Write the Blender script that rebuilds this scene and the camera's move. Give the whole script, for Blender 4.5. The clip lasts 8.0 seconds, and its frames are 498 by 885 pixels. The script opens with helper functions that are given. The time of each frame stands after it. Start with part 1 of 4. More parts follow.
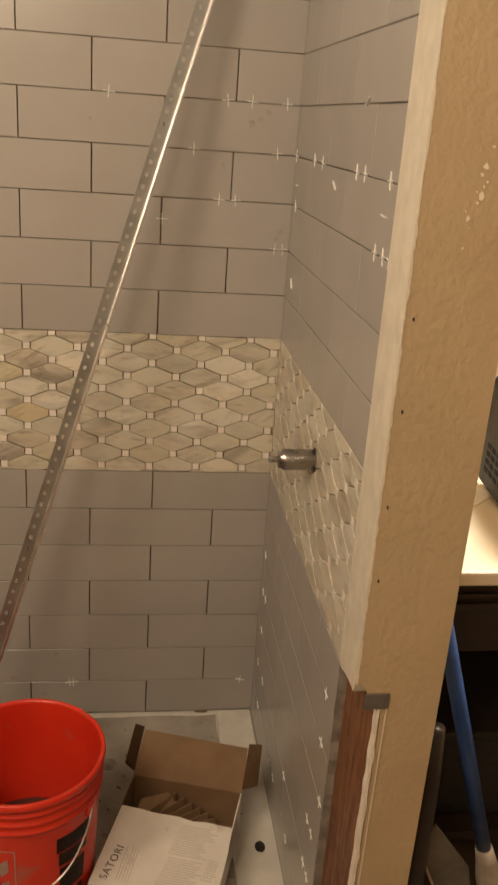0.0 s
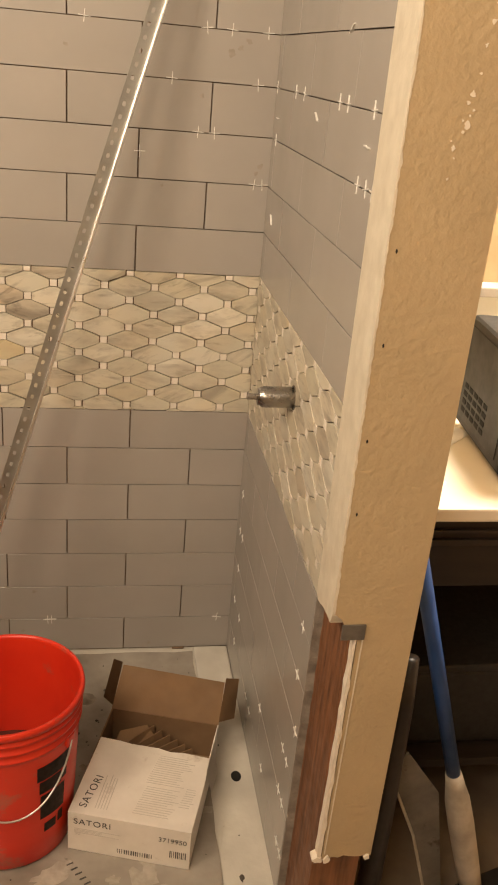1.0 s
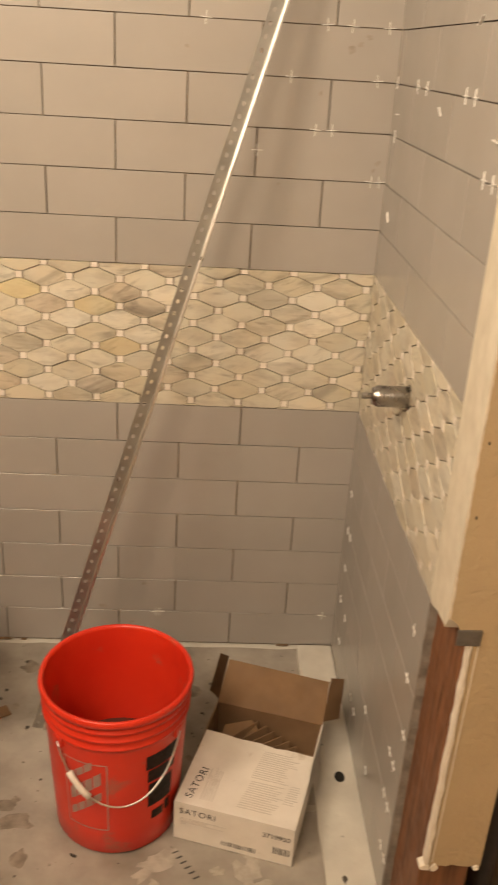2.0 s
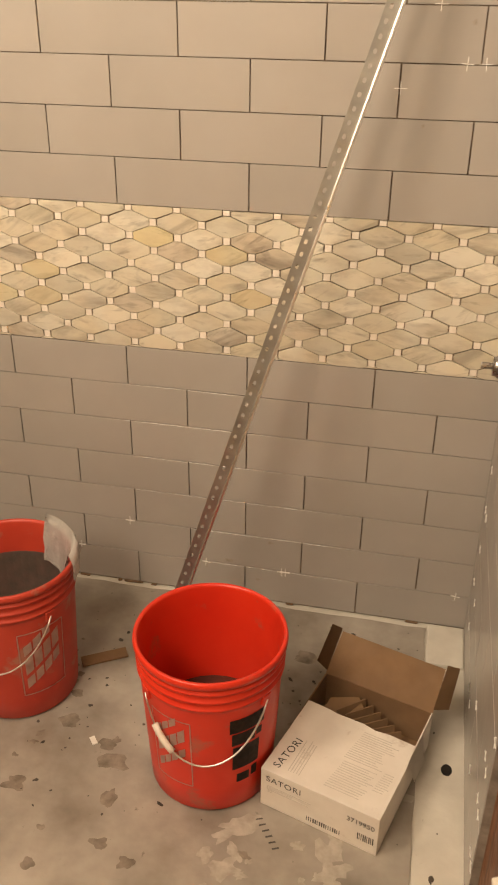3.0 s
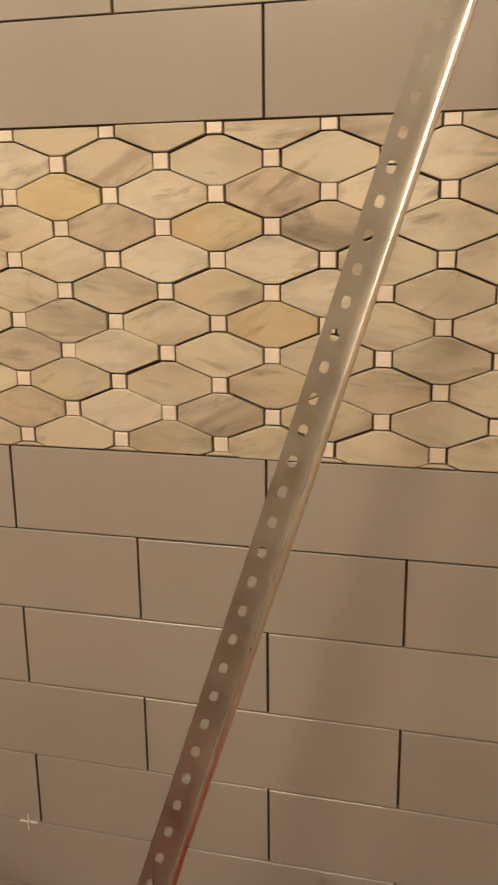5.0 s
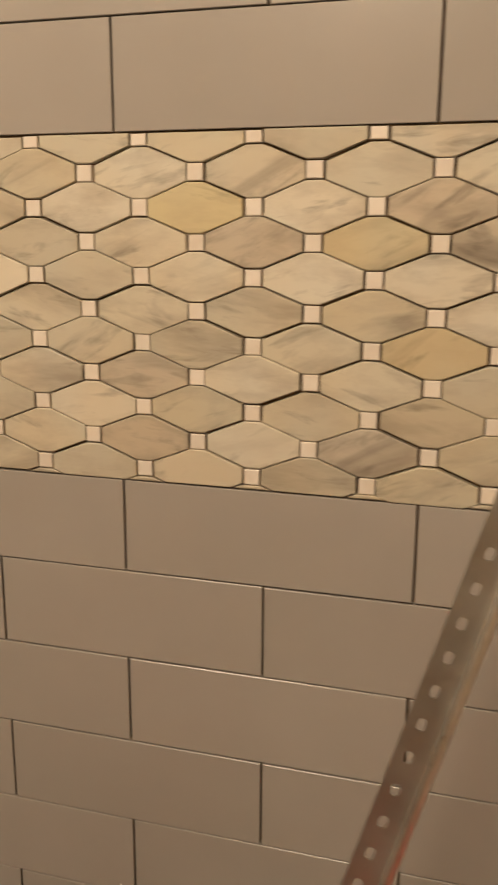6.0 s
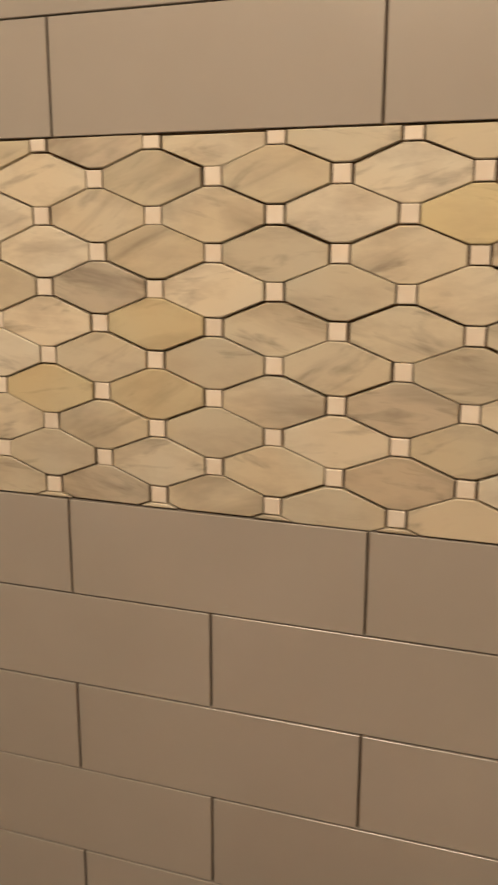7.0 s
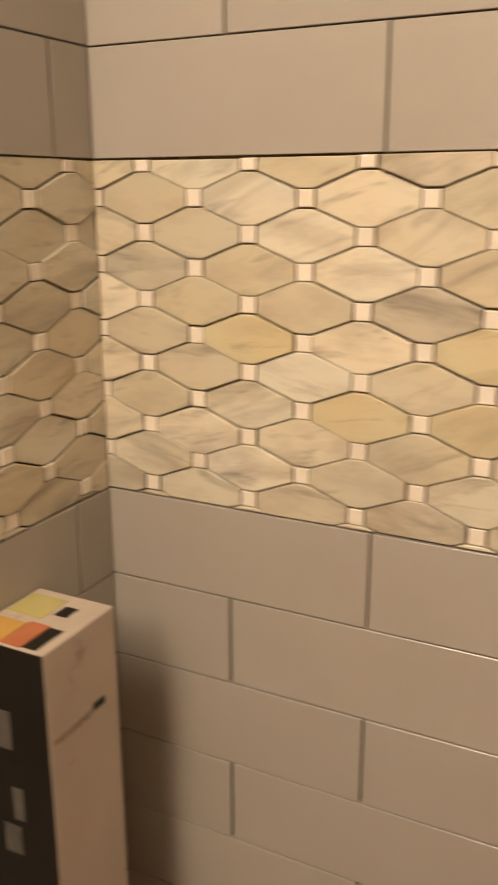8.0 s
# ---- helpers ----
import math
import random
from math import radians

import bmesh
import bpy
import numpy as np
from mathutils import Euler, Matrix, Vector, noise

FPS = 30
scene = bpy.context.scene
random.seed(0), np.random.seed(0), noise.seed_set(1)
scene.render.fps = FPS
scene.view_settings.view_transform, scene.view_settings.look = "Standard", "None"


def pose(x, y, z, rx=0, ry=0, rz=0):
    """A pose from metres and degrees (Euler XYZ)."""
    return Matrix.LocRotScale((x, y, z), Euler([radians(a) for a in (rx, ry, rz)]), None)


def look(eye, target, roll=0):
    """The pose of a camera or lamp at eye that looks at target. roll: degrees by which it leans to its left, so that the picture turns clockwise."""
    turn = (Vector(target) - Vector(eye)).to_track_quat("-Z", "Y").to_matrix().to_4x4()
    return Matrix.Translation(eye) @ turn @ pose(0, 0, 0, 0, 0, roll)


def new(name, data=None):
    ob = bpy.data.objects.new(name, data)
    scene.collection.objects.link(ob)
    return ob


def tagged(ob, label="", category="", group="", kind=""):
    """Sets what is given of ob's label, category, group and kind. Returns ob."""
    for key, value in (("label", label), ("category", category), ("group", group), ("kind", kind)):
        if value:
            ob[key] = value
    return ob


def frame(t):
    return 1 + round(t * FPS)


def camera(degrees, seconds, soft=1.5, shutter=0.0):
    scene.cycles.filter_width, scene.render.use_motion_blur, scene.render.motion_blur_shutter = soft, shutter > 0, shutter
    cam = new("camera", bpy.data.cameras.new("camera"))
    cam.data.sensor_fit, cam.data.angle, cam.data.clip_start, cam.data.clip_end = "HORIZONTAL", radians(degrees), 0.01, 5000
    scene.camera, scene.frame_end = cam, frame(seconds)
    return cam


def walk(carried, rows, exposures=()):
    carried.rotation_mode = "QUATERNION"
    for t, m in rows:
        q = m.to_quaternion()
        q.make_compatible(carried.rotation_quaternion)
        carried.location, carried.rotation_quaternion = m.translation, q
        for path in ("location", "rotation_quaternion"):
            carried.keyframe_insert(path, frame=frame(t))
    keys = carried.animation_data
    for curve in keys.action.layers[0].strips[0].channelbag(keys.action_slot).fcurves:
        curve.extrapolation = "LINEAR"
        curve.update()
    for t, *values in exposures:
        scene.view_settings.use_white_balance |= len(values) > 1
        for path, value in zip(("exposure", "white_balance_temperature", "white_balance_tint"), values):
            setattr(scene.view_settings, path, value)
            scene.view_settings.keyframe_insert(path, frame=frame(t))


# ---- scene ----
cam = camera(32.16, 8.0, soft=1.9, shutter=0.4)
ROWS = [
    (0.0, -0.0600, -1.9836, 1.5468, -6.98, -20.44, -3.89),
    (0.5, -0.0545, -1.9778, 1.5268, -8.26, -22.99, -4.08),
    (1.0, -0.0667, -1.9883, 1.5295, -8.40, -23.87, -4.81),
    (1.5, -0.0737, -1.9931, 1.5305, -6.86, -23.90, -4.65),
    (2.0, -0.0907, -1.9865, 1.5273, -1.85, -24.42, -3.19),
    (2.2, -0.0869, -1.9659, 1.5239, 0.86, -24.89, -2.39),
    (3.3, 0.1442, -1.7592, 1.5014, 15.17, -28.45, 0.27),
    (3.5, 0.1103, -1.6019, 1.3942, 15.82, -26.68, 0.56),
    (4.0, -0.0125, -1.2340, 1.1121, 14.49, -20.91, 0.61),
    (4.2, -0.0229, -1.1084, 1.0825, 14.97, -20.49, 0.71),
    (5.3, -0.1371, -0.8577, 0.9559, 14.06, -13.42, 0.71),
    (5.5, -0.1583, -0.8526, 0.9831, 14.79, -13.82, 0.31),
    (6.0, -0.2447, -0.8065, 0.9679, 16.05, -13.29, -0.31),
    (6.5, -0.3817, -0.7803, 0.9498, 15.73, -11.97, -1.39),
    (7.0, -0.4767, -0.7340, 0.9749, 18.83, -13.18, -0.16),
    (7.5, -0.5436, -0.7429, 0.9793, 21.76, -12.37, -0.23),
    (8.0, -0.6758, -0.7406, 1.0362, 26.71, -16.28, 0.18),
]
walk(cam, [(t, pose(x, y, z, 90 + pitch, roll, yaw)) for t, x, y, z, yaw, pitch, roll in ROWS],
     exposures=[(0.0, -0.48), (0.5, -0.28), (1.0, 0.0), (1.5, 0.0), (2.0, 0.15), (3.5, 0.28), (4.2, 0.14), (5.3, -0.06), (6.0, -0.12), (7.0, -0.16), (7.5, -0.14), (8.0, 0.27)])

# ---- plan ----
XR, XL = 0.2915, -1.222        # faces of the tiled side walls
XC = 0.272                    # inner corner of the partition's end face
YF = -0.808                   # front end of the tiled side walls
YJ = -0.965                    # end face of the partition wall
ZB, ZT = 0.720, 1.066         # mosaic band
PB, PA, Q = 0.1026, 0.1035, 0.3064   # row pitch below and above the band, tile pitch
CEIL = 2.62
ROOM_X0, ROOM_X1, ROOM_Y0 = -2.3, 1.75, -3.3
WARM = (1.0, 0.79, 0.57)

# ---- world and lamps ----
world = bpy.data.worlds.new("world")
scene.world = world
world.use_nodes = True
world.node_tree.nodes["Background"].inputs[0].default_value = (1.0, 0.75, 0.5, 1)
world.node_tree.nodes["Background"].inputs[1].default_value = 0.02


def area_lamp(name, place, target, size, watts, colour):
    data = bpy.data.lights.new(name, "AREA")
    data.shape, data.size, data.energy, data.color = "DISK", size, watts, colour
    ob = new(name, data)
    ob.matrix_world = look(place, target)
    return ob


LAMP_A, FILL_B, LAMP_C = (-1.08, -1.42, 2.16), (-0.75, -2.50, 2.44), (1.05, -0.35, 2.25)
AIM_A, AIM_B, AIM_C = (-0.35, -0.1, 1.5), (0.1, -0.6, 1.35), (1.0, -0.5, 0)
area_lamp("lamp_light", LAMP_A, AIM_A, 0.6, 24, WARM)
# the second light is an unseen fill, added to brighten the partition end
area_lamp("lamp_light", FILL_B, AIM_B, 0.8, 41, WARM)
area_lamp("lamp_light", LAMP_C, AIM_C, 0.4, 62, (1.0, 0.88, 0.70))


# ---- materials ----
def mat(name):
    m = bpy.data.materials.new(name)
    m.use_nodes = True
    return m, m.node_tree.nodes, m.node_tree.links, m.node_tree.nodes["Principled BSDF"]


def add(nodes, kind, **values):
    n = nodes.new(kind)
    for k, v in values.items():
        n.inputs[k.replace("_", " ")].default_value = v
    return n


def ramp(nodes, links, source, stops):
    r = nodes.new("ShaderNodeValToRGB")
    while len(r.color_ramp.elements) < len(stops):
        r.color_ramp.elements.new(0.5)
    for e, (p, c) in zip(r.color_ramp.elements, stops):
        e.position, e.color = p, (*c, 1) if len(c) == 3 else c
    links.new(source, r.inputs[0])
    return r.outputs[0]


def mix(nodes, links, fac, a, b, blend="MIX"):
    m = nodes.new("ShaderNodeMix")
    m.data_type, m.blend_type = "RGBA", blend
    for slot, v in ((0, fac), (6, a), (7, b)):
        if hasattr(v, "is_output"):
            links.new(v, m.inputs[slot])
        elif slot == 0:
            m.inputs[slot].default_value = v
        else:
            m.inputs[slot].default_value = (*v, 1)
    return m.outputs[2]


def noise_tex(nodes, links, scale, detail=4.0, rough=0.55, stretch=None, shift=False):
    pos = nodes.new("ShaderNodeNewGeometry").outputs["Position"]
    if shift:
        info = nodes.new("ShaderNodeObjectInfo")
        mul = nodes.new("ShaderNodeVectorMath")
        mul.operation = "SCALE"
        mul.inputs[0].default_value = (37, 19, 53)
        links.new(info.outputs["Random"], mul.inputs["Scale"])
        sm = nodes.new("ShaderNodeVectorMath")
        links.new(pos, sm.inputs[0])
        links.new(mul.outputs[0], sm.inputs[1])
        pos = sm.outputs[0]
    if stretch:
        mp = nodes.new("ShaderNodeMapping")
        mp.inputs["Scale"].default_value = stretch
        links.new(pos, mp.inputs[0])
        pos = mp.outputs[0]
    n = add(nodes, "ShaderNodeTexNoise", Scale=scale, Detail=detail, Roughness=rough)
    links.new(pos, n.inputs["Vector"])
    return n.outputs[0]


def bump(nodes, links, height, strength, distance, bsdf):
    b = nodes.new("ShaderNodeBump")
    b.inputs["Strength"].default_value, b.inputs["Distance"].default_value = strength, distance
    links.new(height, b.inputs["Height"])
    links.new(b.outputs[0], bsdf.inputs["Normal"])


def surface(name, dark, light, scale=12.0, rough=(0.5, 0.7), bump_scale=80.0, bump_m=0.0006, metallic=0.0, random_tint=0.0,
            grime=None, grime_scale=6.0, grime_cut=0.62, stretch=None):
    """A plain painted, plastic, wooden or stony surface: two tones, grain, grime and relief."""
    m, nodes, links, bsdf = mat(name)
    big = noise_tex(nodes, links, scale, stretch=stretch)
    colour = ramp(nodes, links, big, [(0.3, dark), (0.7, light)])
    if random_tint:
        info = nodes.new("ShaderNodeObjectInfo")
        tint = ramp(nodes, links, info.outputs["Random"], [(0, (1 - random_tint,) * 3), (1, (1, 1, 1))])
        colour = mix(nodes, links, 1.0, colour, tint, "MULTIPLY")
    if grime:
        g = noise_tex(nodes, links, grime_scale, 6.0, 0.65)
        gm = ramp(nodes, links, g, [(grime_cut, (0, 0, 0)), (grime_cut + 0.08, (1, 1, 1))])
        colour = mix(nodes, links, gm, colour, grime)
    links.new(colour, bsdf.inputs["Base Color"])
    r = noise_tex(nodes, links, scale * 2.3)
    rr = ramp(nodes, links, r, [(0.3, (rough[0],) * 3), (0.7, (rough[1],) * 3)])
    links.new(rr, bsdf.inputs["Roughness"])
    bsdf.inputs["Metallic"].default_value = metallic
    if bump_m:
        bump(nodes, links, noise_tex(nodes, links, bump_scale, 3.0), 0.6, bump_m, bsdf)
    return m


def marble(name, tones, vein):
    m, nodes, links, bsdf = mat(name)
    info = nodes.new("ShaderNodeObjectInfo")
    base = ramp(nodes, links, info.outputs["Random"], tones)
    cloud = noise_tex(nodes, links, 26, 6.0, 0.62, (0.55, 0.55, 1.4), True)
    base = mix(nodes, links, ramp(nodes, links, cloud, [(0.46, (0, 0, 0)), (0.68, (0.55, 0.55, 0.55))]), base, vein)
    pos = nodes.new("ShaderNodeNewGeometry").outputs["Position"]
    info = nodes.new("ShaderNodeObjectInfo")
    lean = nodes.new("ShaderNodeMath")
    lean.operation = "MULTIPLY_ADD"
    lean.inputs[1].default_value, lean.inputs[2].default_value = 0.9, -0.30
    links.new(info.outputs["Random"], lean.inputs[0])
    spin = nodes.new("ShaderNodeVectorRotate")
    spin.rotation_type = "Y_AXIS"
    links.new(pos, spin.inputs["Vector"])
    links.new(lean.outputs[0], spin.inputs["Angle"])
    move = nodes.new("ShaderNodeVectorMath")
    move.operation = "MULTIPLY_ADD"
    move.inputs[1].default_value = (0.40, 0.40, 1.7)
    far = nodes.new("ShaderNodeVectorMath")
    far.operation = "SCALE"
    far.inputs[0].default_value = (41, 23, 61)
    links.new(info.outputs["Random"], far.inputs["Scale"])
    links.new(spin.outputs[0], move.inputs[0])
    links.new(far.outputs[0], move.inputs[2])
    for scale_, cut, depth, dim in ((15, 0.52, 0.75, 0.78), (34, 0.57, 0.8, 0.52)):
        streak = add(nodes, "ShaderNodeTexNoise", Scale=scale_, Detail=4.0, Roughness=0.58, Distortion=0.5)
        links.new(move.outputs[0], streak.inputs["Vector"])
        base = mix(nodes, links, ramp(nodes, links, streak.outputs[0], [(cut, (0, 0, 0)), (cut + 0.19, (depth,) * 3)]), base, tuple(c * dim for c in vein))
    tint = ramp(nodes, links, noise_tex(nodes, links, 9, 2.0, 0.5, None, True), [(0.35, (1.0, 0.965, 0.90)), (0.65, (0.97, 0.99, 1.0))])
    base = mix(nodes, links, 1.0, base, tint, "MULTIPLY")
    links.new(base, bsdf.inputs["Base Color"])
    bsdf.inputs["Roughness"].default_value = 0.33
    bump(nodes, links, noise_tex(nodes, links, 140), 0.3, 0.0003, bsdf)
    return m


TILE = surface("tile_glaze", (0.355, 0.328, 0.298), (0.385, 0.357, 0.326), 5.0, (0.19, 0.25), 9.0, 0.0002, random_tint=0.07)
THINSET = surface("thinset_bed", (0.14, 0.09, 0.055), (0.25, 0.17, 0.105), 30.0, (0.8, 0.95), 160.0, 0.001)
MARBLE = marble("marble_cream", [(0.0, (0.61, 0.565, 0.46)), (0.3, (0.50, 0.46, 0.37)), (0.55, (0.69, 0.645, 0.55)), (0.8, (0.54, 0.49, 0.375)), (1.0, (0.59, 0.545, 0.45))], (0.385, 0.335, 0.27))
MARBLE_YELLOW = marble("marble_yellow", [(0.0, (0.60, 0.535, 0.345)), (1.0, (0.55, 0.483, 0.34))], (0.47, 0.395, 0.27))
MARBLE_GREY = marble("marble_grey", [(0.0, (0.50, 0.445, 0.36)), (1.0, (0.55, 0.49, 0.40))], (0.29, 0.25, 0.205))
MARBLE_WHITE = marble("marble_white", [(0.0, (0.66, 0.62, 0.53)), (1.0, (0.63, 0.59, 0.50))], (0.54, 0.49, 0.41))
DOT = surface("white_stone_dot", (0.74, 0.66, 0.56), (0.82, 0.76, 0.68), 40.0, (0.3, 0.4), 200.0, 0.0003, random_tint=0.1)
SPACER = surface("spacer_plastic", (0.72, 0.70, 0.66), (0.82, 0.80, 0.76), 60.0, (0.4, 0.5), 0, 0)
TAN = surface("tan_wall_paint", (0.44, 0.335, 0.20), (0.48, 0.37, 0.225), 7.0, (0.40, 0.52), 85.0, 0.0034,
              grime=(0.68, 0.52, 0.33), grime_scale=17.0, grime_cut=0.74)
PLASTER = surface("joint_compound", (0.60, 0.54, 0.43), (0.72, 0.66, 0.54), 22.0, (0.7, 0.9), 60.0, 0.0025)
GYPSUM = surface("gypsum_core", (0.72, 0.64, 0.52), (0.80, 0.74, 0.64), 50.0, (0.8, 0.95), 120.0, 0.002)
RAW_EDGE = surface("raw_board_edge", (0.16, 0.13, 0.105), (0.30, 0.26, 0.215), 40.0, (0.7, 0.9), 120.0, 0.002)
STUD = surface("stud_wood", (0.095, 0.038, 0.016), (0.26, 0.112, 0.048), 14.0, (0.45, 0.65), 90.0, 0.001, stretch=(6, 6, 0.5))
DARK_WOOD = surface("espresso_wood", (0.012, 0.008, 0.006), (0.024, 0.016, 0.011), 9.0, (0.35, 0.5), 120.0, 0.0003, stretch=(0.6, 5, 5))
CEILING_PAINT = surface("ceiling_paint", (0.70, 0.66, 0.58), (0.76, 0.72, 0.65), 4.0, (0.8, 0.95), 60.0, 0.002)
ROOM_PAINT = surface("room_paint", (0.50, 0.36, 0.20), (0.56, 0.41, 0.24), 4.0, (0.6, 0.75), 45.0, 0.003)
SUBFLOOR = surface("dusty_floor", (0.10, 0.075, 0.055), (0.20, 0.16, 0.12), 5.0, (0.6, 0.8), 90.0, 0.001)
PAN = surface("shower_base_white", (0.56, 0.53, 0.47), (0.70, 0.67, 0.60), 9.0, (0.45, 0.65), 70.0, 0.0012,
              grime=(0.20, 0.165, 0.13), grime_scale=26.0, grime_cut=0.68)
MORTAR = surface("mortar_floor", (0.20, 0.175, 0.145), (0.43, 0.395, 0.345), 6.0, (0.36, 0.6), 60.0, 0.0015,
                 grime=(0.10, 0.08, 0.062), grime_scale=21.0, grime_cut=0.66)
RED = surface("red_bucket_plastic", (0.62, 0.026, 0.010), (0.70, 0.040, 0.014), 6.0, (0.28, 0.40), 50.0, 0.0004,
              grime=(0.46, 0.10, 0.06), grime_scale=9.0, grime_cut=0.60)
RED_DUSTY = surface("dusty_red_plastic", (0.42, 0.035, 0.018), (0.52, 0.055, 0.028), 6.0, (0.4, 0.55), 50.0, 0.0004,
                    grime=(0.40, 0.15, 0.10), grime_scale=10.0, grime_cut=0.56)
BLACK_PRINT = surface("black_print", (0.016, 0.010, 0.008), (0.05, 0.03, 0.02), 60.0, (0.4, 0.6), 0, 0)
WHITE_PRINT = surface("white_print", (0.60, 0.40, 0.34), (0.74, 0.58, 0.51), 50.0, (0.5, 0.6), 0, 0)
GREY_MIX = surface("wet_grout", (0.03, 0.026, 0.022), (0.09, 0.075, 0.06), 30.0, (0.5, 0.8), 70.0, 0.006)
GROUT_DRY = surface("dry_grout_film", (0.17, 0.13, 0.105), (0.27, 0.17, 0.14), 25.0, (0.6, 0.85), 70.0, 0.002)
SMEAR = surface("mortar_smear", (0.13, 0.105, 0.082), (0.30, 0.26, 0.215), 30.0, (0.5, 0.75), 90.0, 0.001)
PALE_SPLASH = surface("pale_thinset", (0.33, 0.295, 0.25), (0.48, 0.44, 0.385), 40.0, (0.6, 0.8), 90.0, 0.001)
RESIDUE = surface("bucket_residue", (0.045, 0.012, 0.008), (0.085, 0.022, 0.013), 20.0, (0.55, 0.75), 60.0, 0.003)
WIRE = surface("galvanised_wire", (0.55, 0.53, 0.50), (0.70, 0.68, 0.65), 40.0, (0.3, 0.45), 0, 0, metallic=1.0)
GRIP = surface("grip_plastic", (0.66, 0.58, 0.50), (0.78, 0.72, 0.64), 40.0, (0.4, 0.55), 0, 0)
ALU = surface("aluminium_trim", (0.80, 0.78, 0.74), (0.90, 0.88, 0.84), 18.0, (0.26, 0.38), 200.0, 0.0002, metallic=1.0)
# same metal darkened: the dim room the leg reflects is put into its colour
ALU_LEG_DIM = surface("dimmed_aluminium", (0.35, 0.346, 0.322), (0.44, 0.433, 0.405), 18.0, (0.42, 0.55), 120.0, 0.0004, metallic=1.0)
CHROME = surface("brushed_steel", (0.34, 0.325, 0.31), (0.44, 0.42, 0.40), 30.0, (0.22, 0.34), 300.0, 0.0002, metallic=1.0)
STEEL_DARK = surface("dull_steel", (0.20, 0.19, 0.18), (0.30, 0.29, 0.27), 30.0, (0.4, 0.6), 120.0, 0.0004, metallic=0.8)
CARTON_WHITE = surface("white_carton", (0.70, 0.655, 0.59), (0.79, 0.745, 0.68), 16.0, (0.5, 0.65), 60.0, 0.0008,
                       grime=(0.52, 0.45, 0.38), grime_scale=11.0, grime_cut=0.60)
KRAFT = surface("kraft_cardboard", (0.170, 0.100, 0.050), (0.225, 0.136, 0.069), 12.0, (0.75, 0.9), 70.0, 0.0006)
INK = surface("printed_ink", (0.05, 0.045, 0.04), (0.11, 0.10, 0.09), 90.0, (0.6, 0.7), 0, 0)
PRINT_DIM = surface("dim_print", (0.07, 0.065, 0.06), (0.12, 0.11, 0.10), 30.0, (0.4, 0.6), 0, 0)
INK_FAINT = surface("faint_ink", (0.52, 0.48, 0.43), (0.60, 0.555, 0.50), 90.0, (0.6, 0.7), 0, 0)
COUNTER = surface("cream_countertop", (0.78, 0.70, 0.56), (0.84, 0.77, 0.64), 6.0, (0.2, 0.3), 0, 0)
OVEN_GREY = surface("grey_oven_steel", (0.014, 0.0138, 0.0135), (0.024, 0.0236, 0.0232), 14.0, (0.55, 0.68), 60.0, 0.0004, metallic=0.15)
BLACK = surface("black_plastic", (0.008, 0.007, 0.006), (0.02, 0.018, 0.016), 40.0, (0.4, 0.6), 0, 0)
BLUE = surface("blue_handle", (0.012, 0.045, 0.16), (0.02, 0.065, 0.22), 20.0, (0.3, 0.45), 0, 0)
PALE_PLASTIC = surface("dirty_white_plastic", (0.30, 0.26, 0.21), (0.52, 0.46, 0.38), 18.0, (0.4, 0.6), 50.0, 0.0006,
                       grime=(0.20, 0.15, 0.10), grime_scale=20.0, grime_cut=0.64)
PAN_GREY = surface("grubby_grey_plastic", (0.09, 0.08, 0.065), (0.20, 0.175, 0.145), 14.0, (0.4, 0.6), 50.0, 0.0008,
                   grime=(0.06, 0.045, 0.03), grime_scale=16.0, grime_cut=0.58)
PAPER = surface("white_paper", (0.76, 0.74, 0.72), (0.84, 0.82, 0.80), 20.0, (0.6, 0.8), 0, 0)
FILM = surface("cloudy_plastic_bag", (0.76, 0.74, 0.70), (0.88, 0.86, 0.82), 30.0, (0.12, 0.25), 35.0, 0.006)
FILM.node_tree.nodes["Principled BSDF"].inputs["Transmission Weight"].default_value = 0.5
PINK_CARTON = surface("pale_carton_side", (0.45, 0.385, 0.33), (0.53, 0.455, 0.39), 8.0, (0.5, 0.65), 50.0, 0.0006,
                      grime=(0.34, 0.26, 0.205), grime_scale=14.0, grime_cut=0.60)
SCUFF = surface("scuffed_board", (0.26, 0.20, 0.155), (0.36, 0.29, 0.235), 60.0, (0.7, 0.85), 90.0, 0.0006)
BLACK_CARTON = surface("black_carton_side", (0.007, 0.006, 0.005), (0.013, 0.011, 0.010), 8.0, (0.3, 0.42), 0, 0)
ORANGE_PRINT = surface("orange_print", (0.50, 0.29, 0.07), (0.58, 0.35, 0.10), 20.0, (0.5, 0.6), 0, 0)
RUST_PRINT = surface("rust_print", (0.40, 0.13, 0.06), (0.48, 0.17, 0.08), 20.0, (0.5, 0.6), 0, 0)
OLIVE_PRINT = surface("olive_print", (0.42, 0.38, 0.14), (0.50, 0.45, 0.20), 20.0, (0.5, 0.6), 0, 0)
BACKSPLASH = surface("grey_stone_tile", (0.33, 0.30, 0.26), (0.50, 0.46, 0.41), 14.0, (0.35, 0.5), 90.0, 0.0006)
VOID = surface("dark_opening", (0.002, 0.002, 0.002), (0.004, 0.004, 0.004), 30.0, (0.9, 1.0), 0, 0)

glow, _nodes, _links, _b = mat("lamp_diffuser")
_b.inputs["Base Color"].default_value = (0.9, 0.85, 0.75, 1)
_b.inputs["Emission Color"].default_value = (1.0, 0.75, 0.48, 1)
_b.inputs["Emission Strength"].default_value = 2.0


# ---- mesh helpers ----
def place(ob, m):
    ob.matrix_basis = m
    return ob


